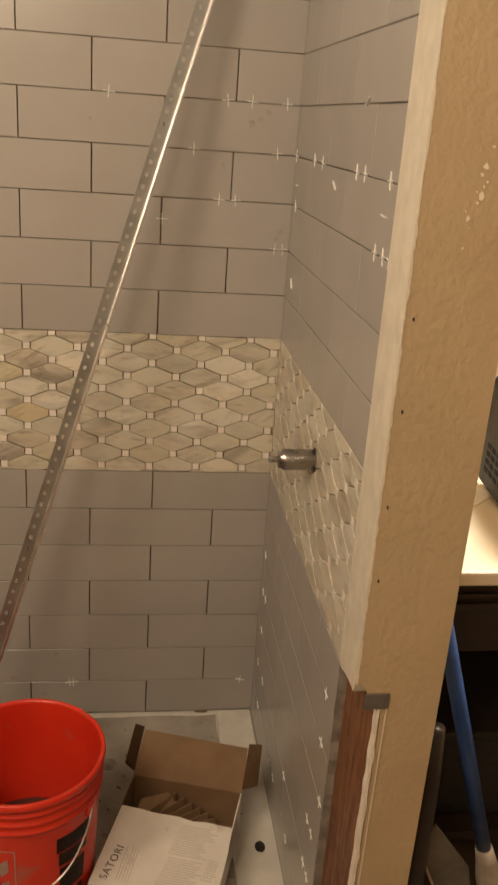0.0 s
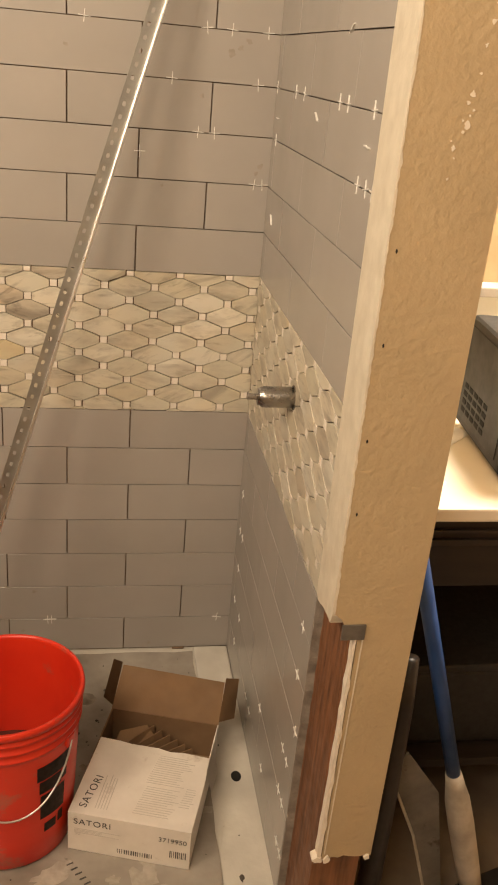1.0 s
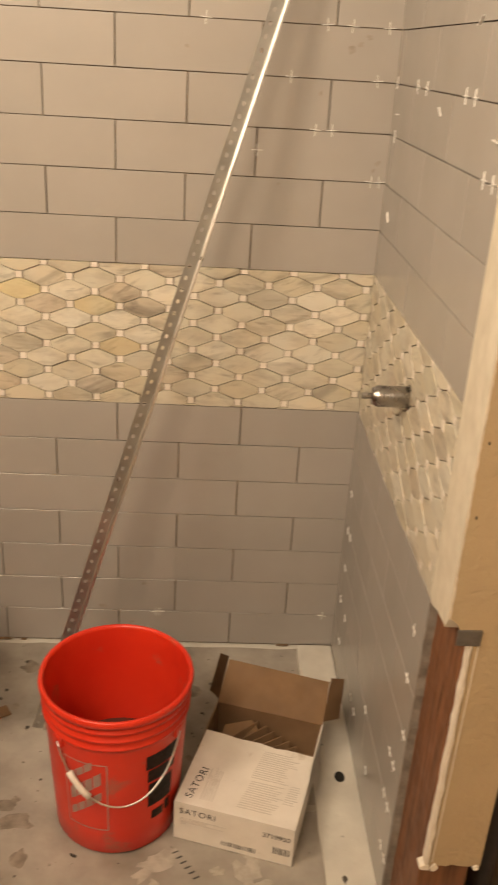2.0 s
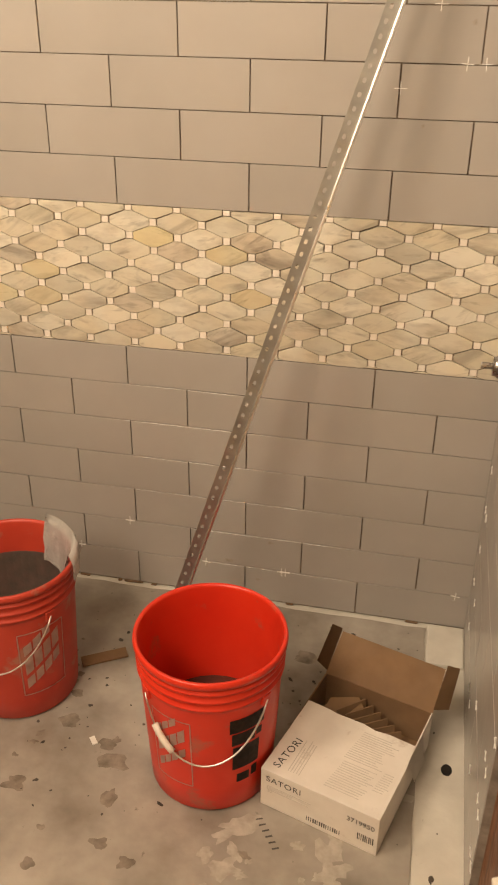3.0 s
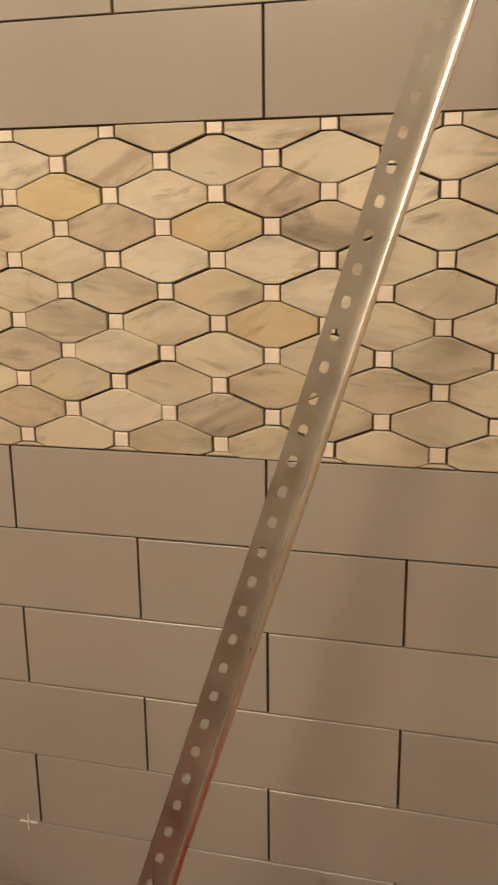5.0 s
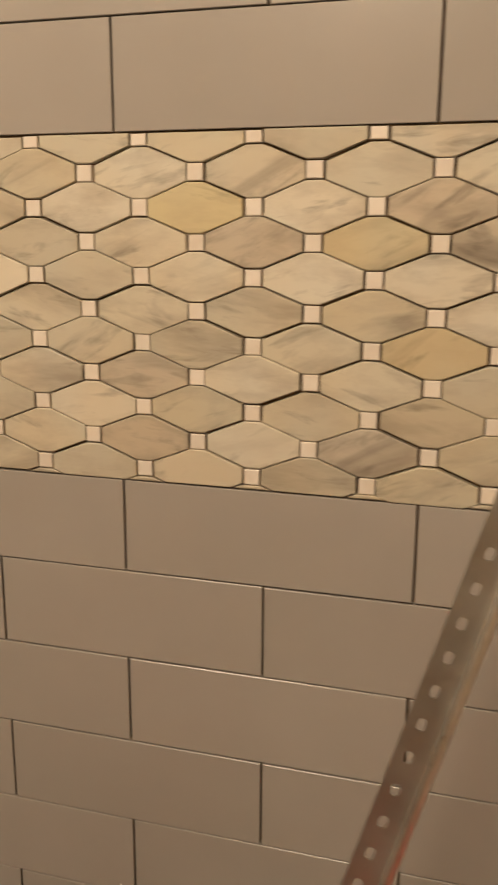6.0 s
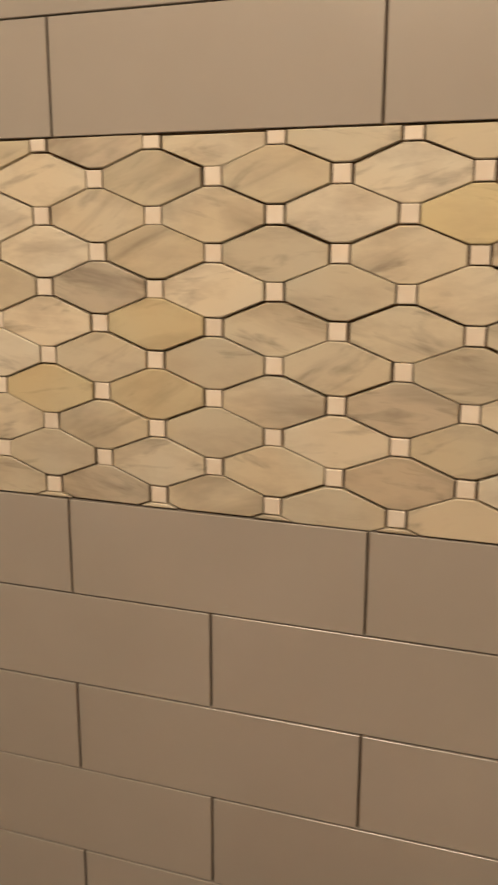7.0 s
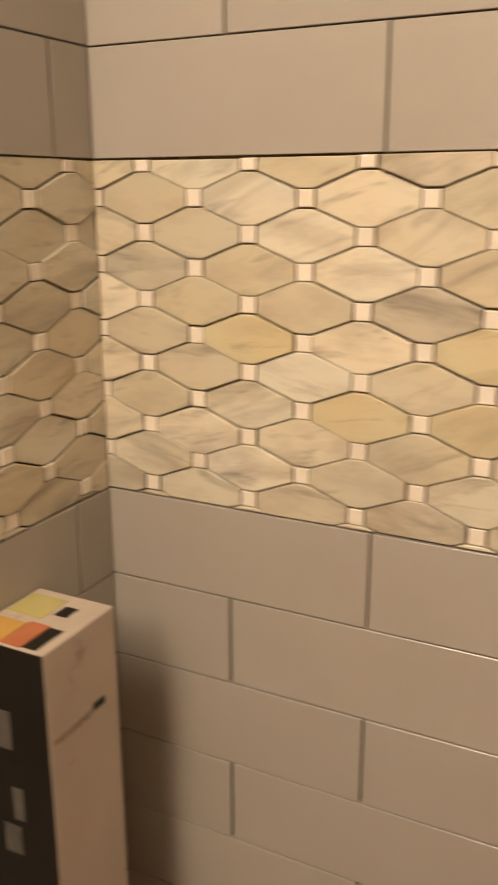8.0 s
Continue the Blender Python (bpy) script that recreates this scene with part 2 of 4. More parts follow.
def thing(name, x=0, y=0, z=0, rz=0, label="", category="", group="", kind=""):
    return place(tagged(new(name), label, category, group, kind), pose(x, y, z, 0, 0, rz))


def part(name, bm, material, parent=None, label="", smooth=False):
    bmesh.ops.recalc_face_normals(bm, faces=bm.faces)
    me = bpy.data.meshes.new(name)
    for f in bm.faces:
        f.smooth = smooth
    bm.to_mesh(me)
    bm.free()
    me.materials.append(material)
    ob = new(name, me)
    ob.parent = parent
    return tagged(ob, label)


def boxes(*items, bevel=0.0, segments=2):
    """One mesh of boxes, each (x0, x1, y0, y1, z0, z1) or the same and a matrix."""
    bm = bmesh.new()
    for it in items:
        x0, x1, y0, y1, z0, z1 = it[:6]
        m = Matrix.Translation(((x0 + x1) / 2, (y0 + y1) / 2, (z0 + z1) / 2)) @ Matrix.Diagonal((x1 - x0, y1 - y0, z1 - z0, 1))
        if len(it) > 6:
            m = it[6] @ m
        bmesh.ops.create_cube(bm, size=1, matrix=m)
    if bevel:
        bmesh.ops.bevel(bm, geom=bm.edges[:], offset=bevel, segments=segments, affect="EDGES", profile=0.6)
    return bm


def lathe(profile, steps=48, closed=False):
    """A body turned about z from (radius, height) pairs."""
    bm = bmesh.new()
    rings = [[bm.verts.new((r * math.cos(2 * math.pi * k / steps), r * math.sin(2 * math.pi * k / steps), z)) for k in range(steps)] for r, z in profile]
    for a, b in zip(rings, rings[1:] + (rings[:1] if closed else [])):
        for k in range(steps):
            bm.faces.new((a[k], a[(k + 1) % steps], b[(k + 1) % steps], b[k]))
    return bm


def cap(bm):
    bmesh.ops.holes_fill(bm, edges=[e for e in bm.edges if e.is_boundary], sides=0)
    return bm


def tube(points, radius, sides=8):
    """A round bar along a line of points."""
    bm = bmesh.new()
    pts_ = [Vector(p) for p in points]
    rings = []
    for i, p in enumerate(pts_):
        d = (pts_[min(i + 1, len(pts_) - 1)] - pts_[max(i - 1, 0)]).normalized()
        a = d.orthogonal().normalized() if not rings else (last - d * last.dot(d)).normalized()
        last = a
        b = d.cross(a)
        r = radius(i / (len(pts_) - 1)) if callable(radius) else radius
        rings.append([bm.verts.new(p + r * (a * math.cos(2 * math.pi * k / sides) + b * math.sin(2 * math.pi * k / sides))) for k in range(sides)])
    for ra, rb in zip(rings, rings[1:]):
        for k in range(sides):
            bm.faces.new((ra[k], ra[(k + 1) % sides], rb[(k + 1) % sides], rb[k]))
    return cap(bm)


def prism(outline, z0, z1):
    """A flat plate with the outline (x, y), from z0 to z1."""
    bm = bmesh.new()
    lo = [bm.verts.new((x, y, z0)) for x, y in outline]
    hi = [bm.verts.new((x, y, z1)) for x, y in outline]
    bm.faces.new(lo[::-1]), bm.faces.new(hi)
    for i in range(len(lo)):
        j = (i + 1) % len(lo)
        bm.faces.new((lo[i], lo[j], hi[j], hi[i]))
    return bm


def words(name, text, size, m, material, parent, stretch=1.0):
    """Lettering as a thin mesh on a surface."""
    cu = bpy.data.curves.new(name, "FONT")
    cu.body, cu.size, cu.extrude, cu.align_x, cu.space_character = text, size, 0.0002, "LEFT", stretch
    tmp = new(name, cu)
    bpy.context.view_layer.update()
    me = bpy.data.meshes.new_from_object(tmp.evaluated_get(bpy.context.evaluated_depsgraph_get()))
    bpy.data.objects.remove(tmp)
    me.materials.clear()
    me.materials.append(material)
    ob = new(name, me)
    ob.parent = parent
    ob.matrix_basis = m
    return ob


# ---- large structure ----
BED = 0.009     # thickness of the tiles


def structure(name, bm, material, label):
    return tagged(part(name, bm, material), label, "", "", "structure")


wall_back = structure("wall_back", boxes((XL - 0.13, XR + 0.006, BED, 0.14, -0.06, CEIL)), THINSET, "shower back wall with tiles set and joints left ungrouted")
wall_left = structure("wall_left", boxes((XL - 0.13, XL - BED, YF, BED - 0.001, -0.06, CEIL)), THINSET, "tiled shower side wall with mosaic band")
wall_right = structure("wall_right", boxes((XR + BED, 0.306, YF, BED - 0.001, -0.06, CEIL)), THINSET, "tiled shower side wall with a valve stub in its mosaic band")
structure("ceiling", boxes((ROOM_X0, ROOM_X1, ROOM_Y0, 0.14, CEIL, CEIL + 0.1)), CEILING_PAINT, "plain painted ceiling")
structure("floor", boxes((ROOM_X0, ROOM_X1, ROOM_Y0, 0.14, -0.16, -0.061)), SUBFLOOR, "dusty bathroom floor in building works")
structure("wall_west", boxes((ROOM_X0 - 0.1, ROOM_X0, ROOM_Y0, 0.14, -0.16, CEIL)), ROOM_PAINT, "plain painted room wall")
structure("wall_east", boxes((ROOM_X1, ROOM_X1 + 0.1, ROOM_Y0, 0.14, -0.16, CEIL)), ROOM_PAINT, "plain painted room wall")
structure("wall_south", boxes((ROOM_X0, ROOM_X1, ROOM_Y0 - 0.1, ROOM_Y0, -0.16, CEIL)), ROOM_PAINT, "plain painted room wall")
structure("wall_north", boxes((XL - 0.131, ROOM_X0, 0.02, 0.14, -0.06, CEIL)), ROOM_PAINT, "plain painted room wall")
structure("wall_vanity", boxes((0.412, ROOM_X1, -0.10, 0.02, -0.06, CEIL)), ROOM_PAINT, "painted wall behind the vanity")
structure("wall_left_end", boxes((XL - 0.13, XL - 0.002, YJ, YF - 0.001, -0.06, CEIL)), TAN, "tan painted end of the shower side wall")
base = structure("shower_base", boxes((XL - 0.004, XR + 0.004, -1.02, BED - 0.002, -0.06, -0.004)), PAN, "white shower base with dirt and mortar crumbs")


def ragged(x0, x1, y0, y1, step, wobble):
    """The outline of a sheet with uneven edges."""
    pts_ = []
    for (ax, ay), (bx, by) in (((x0, y0), (x1, y0)), ((x1, y0), (x1, y1)), ((x1, y1), (x0, y1)), ((x0, y1), (x0, y0))):
        n = max(2, int(math.hypot(bx - ax, by - ay) / step))
        for k in range(n):
            s = k / n
            pts_.append((ax + (bx - ax) * s + random.uniform(-wobble, wobble), ay + (by - ay) * s + random.uniform(-wobble, wobble)))
    return pts_


part("mortar_sheet", prism(ragged(XL + 0.004, 0.190, -1.0, -0.019, 0.05, 0.003), -0.0039, 0.0), MORTAR, base, "grey mortar sheet with dark crumbs")
part("drain_hole", prism([(0.255 + 0.012 * math.cos(a * 0.4189), -0.483 + 0.016 * math.sin(a * 0.4189)) for a in range(15)], -0.0039, -0.0025), BLACK, base, "dark round hole")

part("base_lip", boxes((0.196, XR - 0.001, -0.158, -0.004, -0.0042, 0.006), bevel=0.004), PAN, base, "raised white corner of the shower base")
# partition wall end: stud, drywall skins and joint compound
YS = YJ + 0.0155      # face of the stud behind the end drywall
XO = 0.404            # outer face of the partition
partition = structure("wall_partition", boxes((0.3065, XO - 0.013, YS, -0.101, -0.06, CEIL), bevel=0.002), STUD, "partition wall with drywall cut away over a wooden stud")


def upright(bm, y0):
    """Turns a plate (x, y, z) so that its y points up and its z towards -y, with its base at y0."""
    bmesh.ops.transform(bm, matrix=Matrix.Translation((0, y0, 0)) @ Matrix.Rotation(math.pi / 2, 4, "X"), verts=bm.verts)
    return bm


low = [(0.316 + (XO - 0.316) * k / 9, 0.290 + random.uniform(-0.005, 0.005)) for k in range(10)]
face = low + [(XO, CEIL), (XC + 0.002, CEIL), (XC + 0.002, 0.796), (0.287, 0.786), (0.296, 0.768), (0.316, 0.762)]
part("drywall_end", upright(prism(face, 0.0, 0.0145), YS - 0.0005), TAN, partition, "tan textured drywall end face with a broken lower edge")
inner = [(0.3105 - 0.003 * (1 - k / 24) + random.uniform(-0.0011, 0.0011), 0.290 + 0.471 * k / 24) for k in range(25)]
outer = [(0.3160 - (0.002 if k % 5 else 0.0), 0.761 - 0.471 * k / 24) for k in range(25)]
part("drywall_edge", upright(prism(inner + outer, 0.0, 0.0165), YS - 0.0005), GYPSUM, partition, "broken white gypsum edge")
part("corner_bead", upright(prism([(0.3190, 0.30), (0.3210, 0.30), (0.3255, 0.758), (0.3235, 0.758)], 0.0, 0.0012), YJ + 0.0006), PLASTER, partition, "thin cut line of the corner bead")
for x, w in ((0.310, 0.012), (0.324, 0.008), (0.396, 0.006)):
    out = [(x + w * random.uniform(0.4, 1.0) * math.cos(a), 0.289 + 0.010 * random.uniform(0.4, 1.0) * math.sin(a)) for a in np.linspace(0, 6.2, 10)[:-1]]
    part("gypsum_crumb", upright(prism(out, 0.0, 0.018), YS - 0.0005), GYPSUM, partition, "crumbling gypsum")
part("drywall_side", boxes((XO - 0.0125, XO - 0.0005, YS, -0.101, 0.290, CEIL)), TAN, partition)
part("corner_tab", boxes((0.289, 0.326, YJ - 0.003, YJ - 0.0002, 0.750, 0.777), bevel=0.001), STEEL_DARK, partition, "grey metal corner bead tab")
side = [(YJ + 0.003 + random.uniform(-0.001, 0.001), CEIL - (CEIL - 0.79) * k / 24) for k in range(25)]
side += [(YJ + 0.012, 0.772), (YJ + 0.030, 0.768), (YJ + 0.055, 0.760), (YJ + 0.085, 0.750), (YJ + 0.115, 0.736), (YF - 0.018, 0.727), (YF - 0.002, 0.731), (YF - 0.002, CEIL)]
bm = bmesh.new()
a_ = [bm.verts.new((XC + (XR - 0.001 - XC) * (y - YJ) / (YF - YJ), y, z)) for y, z in side]
b_ = [bm.verts.new((0.306, y, z)) for y, z in side]
bm.faces.new(a_), bm.faces.new(b_[::-1])
for i in range(len(side)):
    j = (i + 1) % len(side)
    bm.faces.new((a_[i], b_[i], b_[j], a_[j]))
part("joint_compound", bm, PLASTER, partition, "rough white joint compound strip with a torn lower end")
edge = []
for k in range(900):
    z = 0.796 + (CEIL - 0.81) * k / 899
    w = 0.0025 + 0.0035 * noise.noise(Vector((z * 7, 0, 3.1))) + 0.0016 * noise.noise(Vector((z * 41, 5, 0.3))) + 0.0014 * noise.noise(Vector((z * 130, 9, 1.3)))
    edge.append((XC + max(w, 0.0002), z))
part("compound_smear", upright(prism([(XC - 0.0005, 0.796), *edge, (XC - 0.0005, CEIL - 0.01)], 0.0, 0.0007), YJ + 0.0006), PLASTER, partition, "thin compound smear over the corner")
raw = [(YF - 0.0055 + 0.003 * noise.noise(Vector((k * 0.5, 2, 1))), 0.725 * k / 40) for k in range(41)]
bm = prism([(YF - 0.001, 0.0), *raw, (YF - 0.001, 0.725)], 0.0, 0.0155)
bmesh.ops.transform(bm, matrix=Matrix(((0, 0, 1, XR + 0.0005), (1, 0, 0, 0), (0, 1, 0, 0), (0, 0, 0, 1))), verts=bm.verts)
part("tile_backing", bm, RAW_EDGE, partition, "grey ragged edge of the tile backing board")
for x, z, r in ((0.376, 1.585, 0.004), (0.372, 1.560, 0.003), (0.371, 1.530, 0.0022), (0.366, 1.508, 0.0045), (0.362, 1.498, 0.003), (0.367, 1.484, 0.0022), (0.365, 1.474, 0.0052), (0.361, 1.466, 0.0026),
                (0.353, 1.447, 0.0038), (0.356, 1.436, 0.002), (0.352, 1.412, 0.0022), (0.377, 1.603, 0.0022), (0.370, 1.490, 0.0024), (0.359, 1.478, 0.0018), (0.349, 1.455, 0.0014)):
    out = [(x - 0.018 + r * random.uniform(0.3, 1.0) * math.cos(a), z + 0.008 + 1.1 * r * random.uniform(0.3, 1.0) * math.sin(a)) for a in np.linspace(0, 6.2, 12)[:-1]]
    part("paint_chip", upright(prism(out, 0.0, 0.0009), YJ + 0.0006), GYPSUM, partition, "white chip in the paint")
for x, z in ((0.285, 1.331), (0.2845, 1.075), (0.2855, 0.963), (0.2865, 1.21)):
    part("nail_hole", upright(prism([(x + 0.0014 * math.cos(a), z + 0.003 * math.sin(a)) for a in np.linspace(0, 6.2, 7)[:-1]], 0.0, 0.0006), YJ + 0.0005), BLACK, partition)

# pendant lamps outside the view, fixtures added to hold the area lights
def pendant(p, target):
    lamp = thing("unseen_pendant", label="unseen round white pendant lamp added to hold a light source", category="lamp", group="pendant lamps")
    m = look(p, target) @ pose(0, 0, 0.012)

    def turned(bm):
        bmesh.ops.transform(bm, matrix=m, verts=bm.verts)
        return bm

    top = m @ Vector((0, 0, 0.045))
    part("shade", turned(cap(lathe([(0.17, 0.03), (0.17, 0.0), (0.155, 0.0), (0.155, 0.03)], closed=True))), PALE_PLASTIC, lamp)
    part("back_plate", turned(cap(lathe([(0.17, 0.031), (0.17, 0.045)]))), PALE_PLASTIC, lamp)
    part("diffuser", turned(cap(lathe([(0.154, 0.004), (0.154, 0.01)]))), glow, lamp, "glowing diffuser")
    part("rod", tube([top, (top.x, top.y, CEIL)], 0.008), PALE_PLASTIC, lamp)


pendant(LAMP_A, AIM_A)
pendant(FILL_B, AIM_B)
pendant(LAMP_C, AIM_C)


# ---- buckets ----
def radius_at(z):
    return 0.131 + (0.150 - 0.131) * z / 0.37


def wrap(a0, a1, z0, z1, proud=0.0008, n=8, rows=2):
    """A thin patch on the side of a bucket between two angles (degrees) and heights."""
    bm = bmesh.new()
    g = [[bm.verts.new(((radius_at(z) + proud) * math.cos(radians(a)), (radius_at(z) + proud) * math.sin(radians(a)), z))
          for a in np.linspace(a0, a1, n)] for z in np.linspace(z0, z1, rows)]
    for ra, rb in zip(g, g[1:]):
        for k in range(n - 1):
            bm.faces.new((ra[k], ra[k + 1], rb[k + 1], rb[k]))
    bmesh.ops.solidify(bm, geom=bm.faces[:], thickness=0.0006)
    return bm


def slanted(a0, a1, z0, z1, w, proud=0.001):
    """A thin slanted stroke on the side of a bucket."""
    bm = bmesh.new()
    prev = None
    for s in np.linspace(0, 1, 7):
        a, z = radians(a0 + (a1 - a0) * s), z0 + (z1 - z0) * s
        row = [bm.verts.new(((radius_at(zz) + proud) * math.cos(a), (radius_at(zz) + proud) * math.sin(a), zz)) for zz in (z - w / 2, z + w / 2)]
        if prev:
            bm.faces.new((prev[0], row[0], row[1], prev[1]))
        prev = row
    bmesh.ops.solidify(bm, geom=bm.faces[:], thickness=0.0006)
    return bm


def bucket(x, y, material, content, content_z, logo, label):
    b = thing("bucket", x, y, 0.0015, label=label, category="bucket", group="red buckets")
    out = [(0.118, 0.0), (0.127, 0.001), (0.131, 0.006)]
    for z in (0.06, 0.12, 0.18, 0.24, 0.285):
        out.append((radius_at(z), z))
    for z in (0.295, 0.316, 0.337):           # stacked rings under the rim
        out += [(radius_at(z), z), (radius_at(z) + 0.0045, z + 0.0015), (radius_at(z) + 0.005, z + 0.004), (radius_at(z) + 0.0045, z + 0.0065), (radius_at(z), z + 0.009)]
    out += [(0.1492, 0.352), (0.1550, 0.354), (0.1565, 0.362), (0.1550, 0.369), (0.1525, 0.3705), (0.1475, 0.369), (0.1462, 0.362)]
    out += [(radius_at(z) - 0.003, z) for z in (0.33, 0.25, 0.15, 0.06)] + [(0.126, 0.009), (0.10, 0.006)]
    part("body", cap(lathe(out, 64)), material, b, smooth=True)
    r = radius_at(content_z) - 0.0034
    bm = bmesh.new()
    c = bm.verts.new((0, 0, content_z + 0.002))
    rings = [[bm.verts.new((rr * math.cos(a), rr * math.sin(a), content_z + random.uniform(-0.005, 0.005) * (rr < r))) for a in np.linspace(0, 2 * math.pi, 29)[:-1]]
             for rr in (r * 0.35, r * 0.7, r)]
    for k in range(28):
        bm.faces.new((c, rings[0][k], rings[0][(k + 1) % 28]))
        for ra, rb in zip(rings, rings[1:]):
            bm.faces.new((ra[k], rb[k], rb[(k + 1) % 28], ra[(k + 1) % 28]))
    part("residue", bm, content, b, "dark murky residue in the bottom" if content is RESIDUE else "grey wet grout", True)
    for a in (226, 331):
        ear = boxes((-0.004, 0.006, -0.012, 0.012, -0.012, 0.012), bevel=0.003)
        bmesh.ops.transform(ear, matrix=Matrix.Rotation(radians(a), 4, "Z") @ Matrix.Translation((radius_at(0.285), 0, 0.283)), verts=ear.verts)
        part("handle_ear", ear, material, b)
    line = []
    for s in np.linspace(0, 1, 25):
        a, z = radians(226 + 105 * s), 0.283 - 0.115 * math.sin(math.pi * s) ** 0.8
        rr = radius_at(z) + 0.006 + 0.018 * math.sin(math.pi * s)
        line.append((rr * math.cos(a), rr * math.sin(a), z))
    wire = part("handle", tube(line, 0.0021), WIRE, b, "thin bent wire handle", True)
    part("grip", tube(line[3:8], 0.0068, 10), GRIP, wire, "pale plastic grip", True)
    # printed panels, as plain shapes
    a0, a1 = logo
    for z in (0.075, 0.255):
        part("logo_frame", slanted(a0, a1, z, z, 0.003), WHITE_PRINT, b)
    for a in (a0, a1):
        part("logo_frame", wrap(a - 0.5, a + 0.5, 0.075, 0.255, n=2, rows=4), WHITE_PRINT, b)
    for k in range(3):
        w = (0.020, 0.033, 0.022)[k] * (1.0 if material is RED else 1.35)
        for q in range(4 if k else 3):
            s = a0 + 4 + (a1 - a0 - 8) * (q / 4)
            part("logo_mark", slanted(s, s + (a1 - a0) * 0.17, 0.225 - 0.048 * k + 0.030 * q * 0.55 - 0.02, 0.225 - 0.048 * k + 0.030 * (q + 0.8) * 0.55 - 0.02, w), WHITE_PRINT, b)
    return b


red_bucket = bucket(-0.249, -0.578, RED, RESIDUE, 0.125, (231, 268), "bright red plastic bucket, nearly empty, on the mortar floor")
for a0, a1, z0, z1 in ((299, 331, 0.225, 0.262), (301, 322, 0.190, 0.222), (323, 329, 0.196, 0.216), (302, 327, 0.120, 0.184), (306, 318, 0.080, 0.104), (320, 326, 0.084, 0.112)):
    part("black_label", wrap(a0, a1, z0, z1, n=6), BLACK_PRINT, red_bucket, "scuffed black printed label")
grout_bucket = bucket(-0.761, -0.44, RED_DUSTY, GREY_MIX, 0.165, (300, 344), "dusty red plastic bucket with grey grout")
splash = wrap(0, 359, 0.165, 0.285, proud=-0.0046, n=48, rows=4)
part("grout_film", splash, GROUT_DRY, grout_bucket, "dried grey grout inside the rim")

# plastic bag hung over the rim of the grout bucket
bm = bmesh.new()
rows_ = []
for s in np.linspace(0, 1, 15):
    row = []
    for a in np.linspace(0, 78, 12):
        if s < 0.45:
            rr, z = 0.1425 - 0.05 * (0.45 - s), 0.372 - 0.20 * (0.45 - s)
        elif s < 0.55:
            rr, z = 0.143 + 0.019 * (s - 0.45) / 0.1, 0.3745 + 0.020 * math.sin((s - 0.45) / 0.1 * math.pi)
        else:
            rr, z = 0.162 + 0.003 * math.sin(a * 0.5), 0.372 - (0.11 - 0.09 * min(a / 40, 1)) * (s - 0.55)
        rr += 0.006 * noise.noise(Vector((a * 0.16, s * 7, 1.0))) * (1 if s < 0.4 or s > 0.62 else 0.2)
        rr = max(rr, 0.1615) if s > 0.56 else min(rr, 0.1435) if s < 0.45 else rr
        ang = radians(a + 5 * (s - 0.5) * (1 if a > 40 else -1))
        row.append(bm.verts.new((rr * math.cos(ang), rr * math.sin(ang), z)))
    rows_.append(row)
for ra, rb in zip(rows_, rows_[1:]):
    for k in range(11):
        bm.faces.new((ra[k], ra[k + 1], rb[k + 1], rb[k]))
bmesh.ops.solidify(bm, geom=bm.faces[:], thickness=0.0008)
bag = part("plastic_bag", bm, FILM, None, "", True)
tagged(place(bag, pose(-0.761, -0.44, 0.002)), "cloudy plastic bag hung over the bucket rim", "plastic bag")

# ---- leaning perforated trim ----
FOOT, TOP = Vector((-0.456, -0.347, 0.0)), Vector((0.153, -0.030, 2.0))
LONG = (TOP - FOOT).length + 0.12
trim = thing("tile_trim", label="long perforated aluminium tile trim leaning on the wall", category="metal trim")
axis = (TOP - FOOT).normalized()
side_v = Vector((0.96, 0.22, 0)).normalized()
side_v = (side_v - axis * side_v.dot(axis)).normalized()
trim.matrix_basis = Matrix.Translation(FOOT) @ Matrix((side_v, axis.cross(side_v), axis)).transposed().to_4x4()
W_LEG, PITCH = 0.0255, 0.0262
bm = bmesh.new()
n = int(LONG / PITCH)
for k in range(n):
    z0, z1 = k * PITCH, (k + 1) * PITCH
    mz, mx = (z0 + z1) / 2, -0.0145
    rim = [(0, mz), (0, z1), (mx, z1), (-W_LEG, z1), (-W_LEG, mz), (-W_LEG, z0), (mx, z0), (0, z0)]
    slot = [(mx + 0.0036 * c, mz + 0.0050 * d) for c, d in ((1, 0), (0.8, 0.8), (0, 1), (-0.8, 0.8), (-1, 0), (-0.8, -0.8), (0, -1), (0.8, -0.8))]
    for q in range(8):
        p = (q + 1) % 8
        bm.faces.new([bm.verts.new((x, 0, z)) for x, z in (slot[q], rim[q], rim[p], slot[p])])
bmesh.ops.remove_doubles(bm, verts=bm.verts, dist=0.0001)
bmesh.ops.solidify(bm, geom=bm.faces[:], thickness=0.0011)
part("punched_leg", bm, ALU_LEG_DIM, trim, "punched leg with a row of slots")
part("edge_profile", boxes((0.0002, 0.0062, -0.0085, 0.0020, 0.0, n * PITCH), bevel=0.0026, segments=4), ALU, trim, "bright rounded edge")

# ---- valve stub ----
valve = thing("valve_stub", XR, -0.482, 0.950, label="brushed steel shower valve cylinder projecting from the mosaic", category="valve")
turn = Matrix.Rotation(-math.pi / 2, 4, "Y")
bm = cap(lathe([(0.0205, -0.02), (0.0205, 0.060), (0.0195, 0.063), (0.0165, 0.066), (0.0165, 0.070)], 40))
bmesh.ops.transform(bm, matrix=turn, verts=bm.verts)
part("sleeve", bm, CHROME, valve, smooth=True)
bm = cap(lathe([(0.006, 0.069), (0.006, 0.088), (0.005, 0.0895)], 12))
bmesh.ops.transform(bm, matrix=turn, verts=bm.verts)
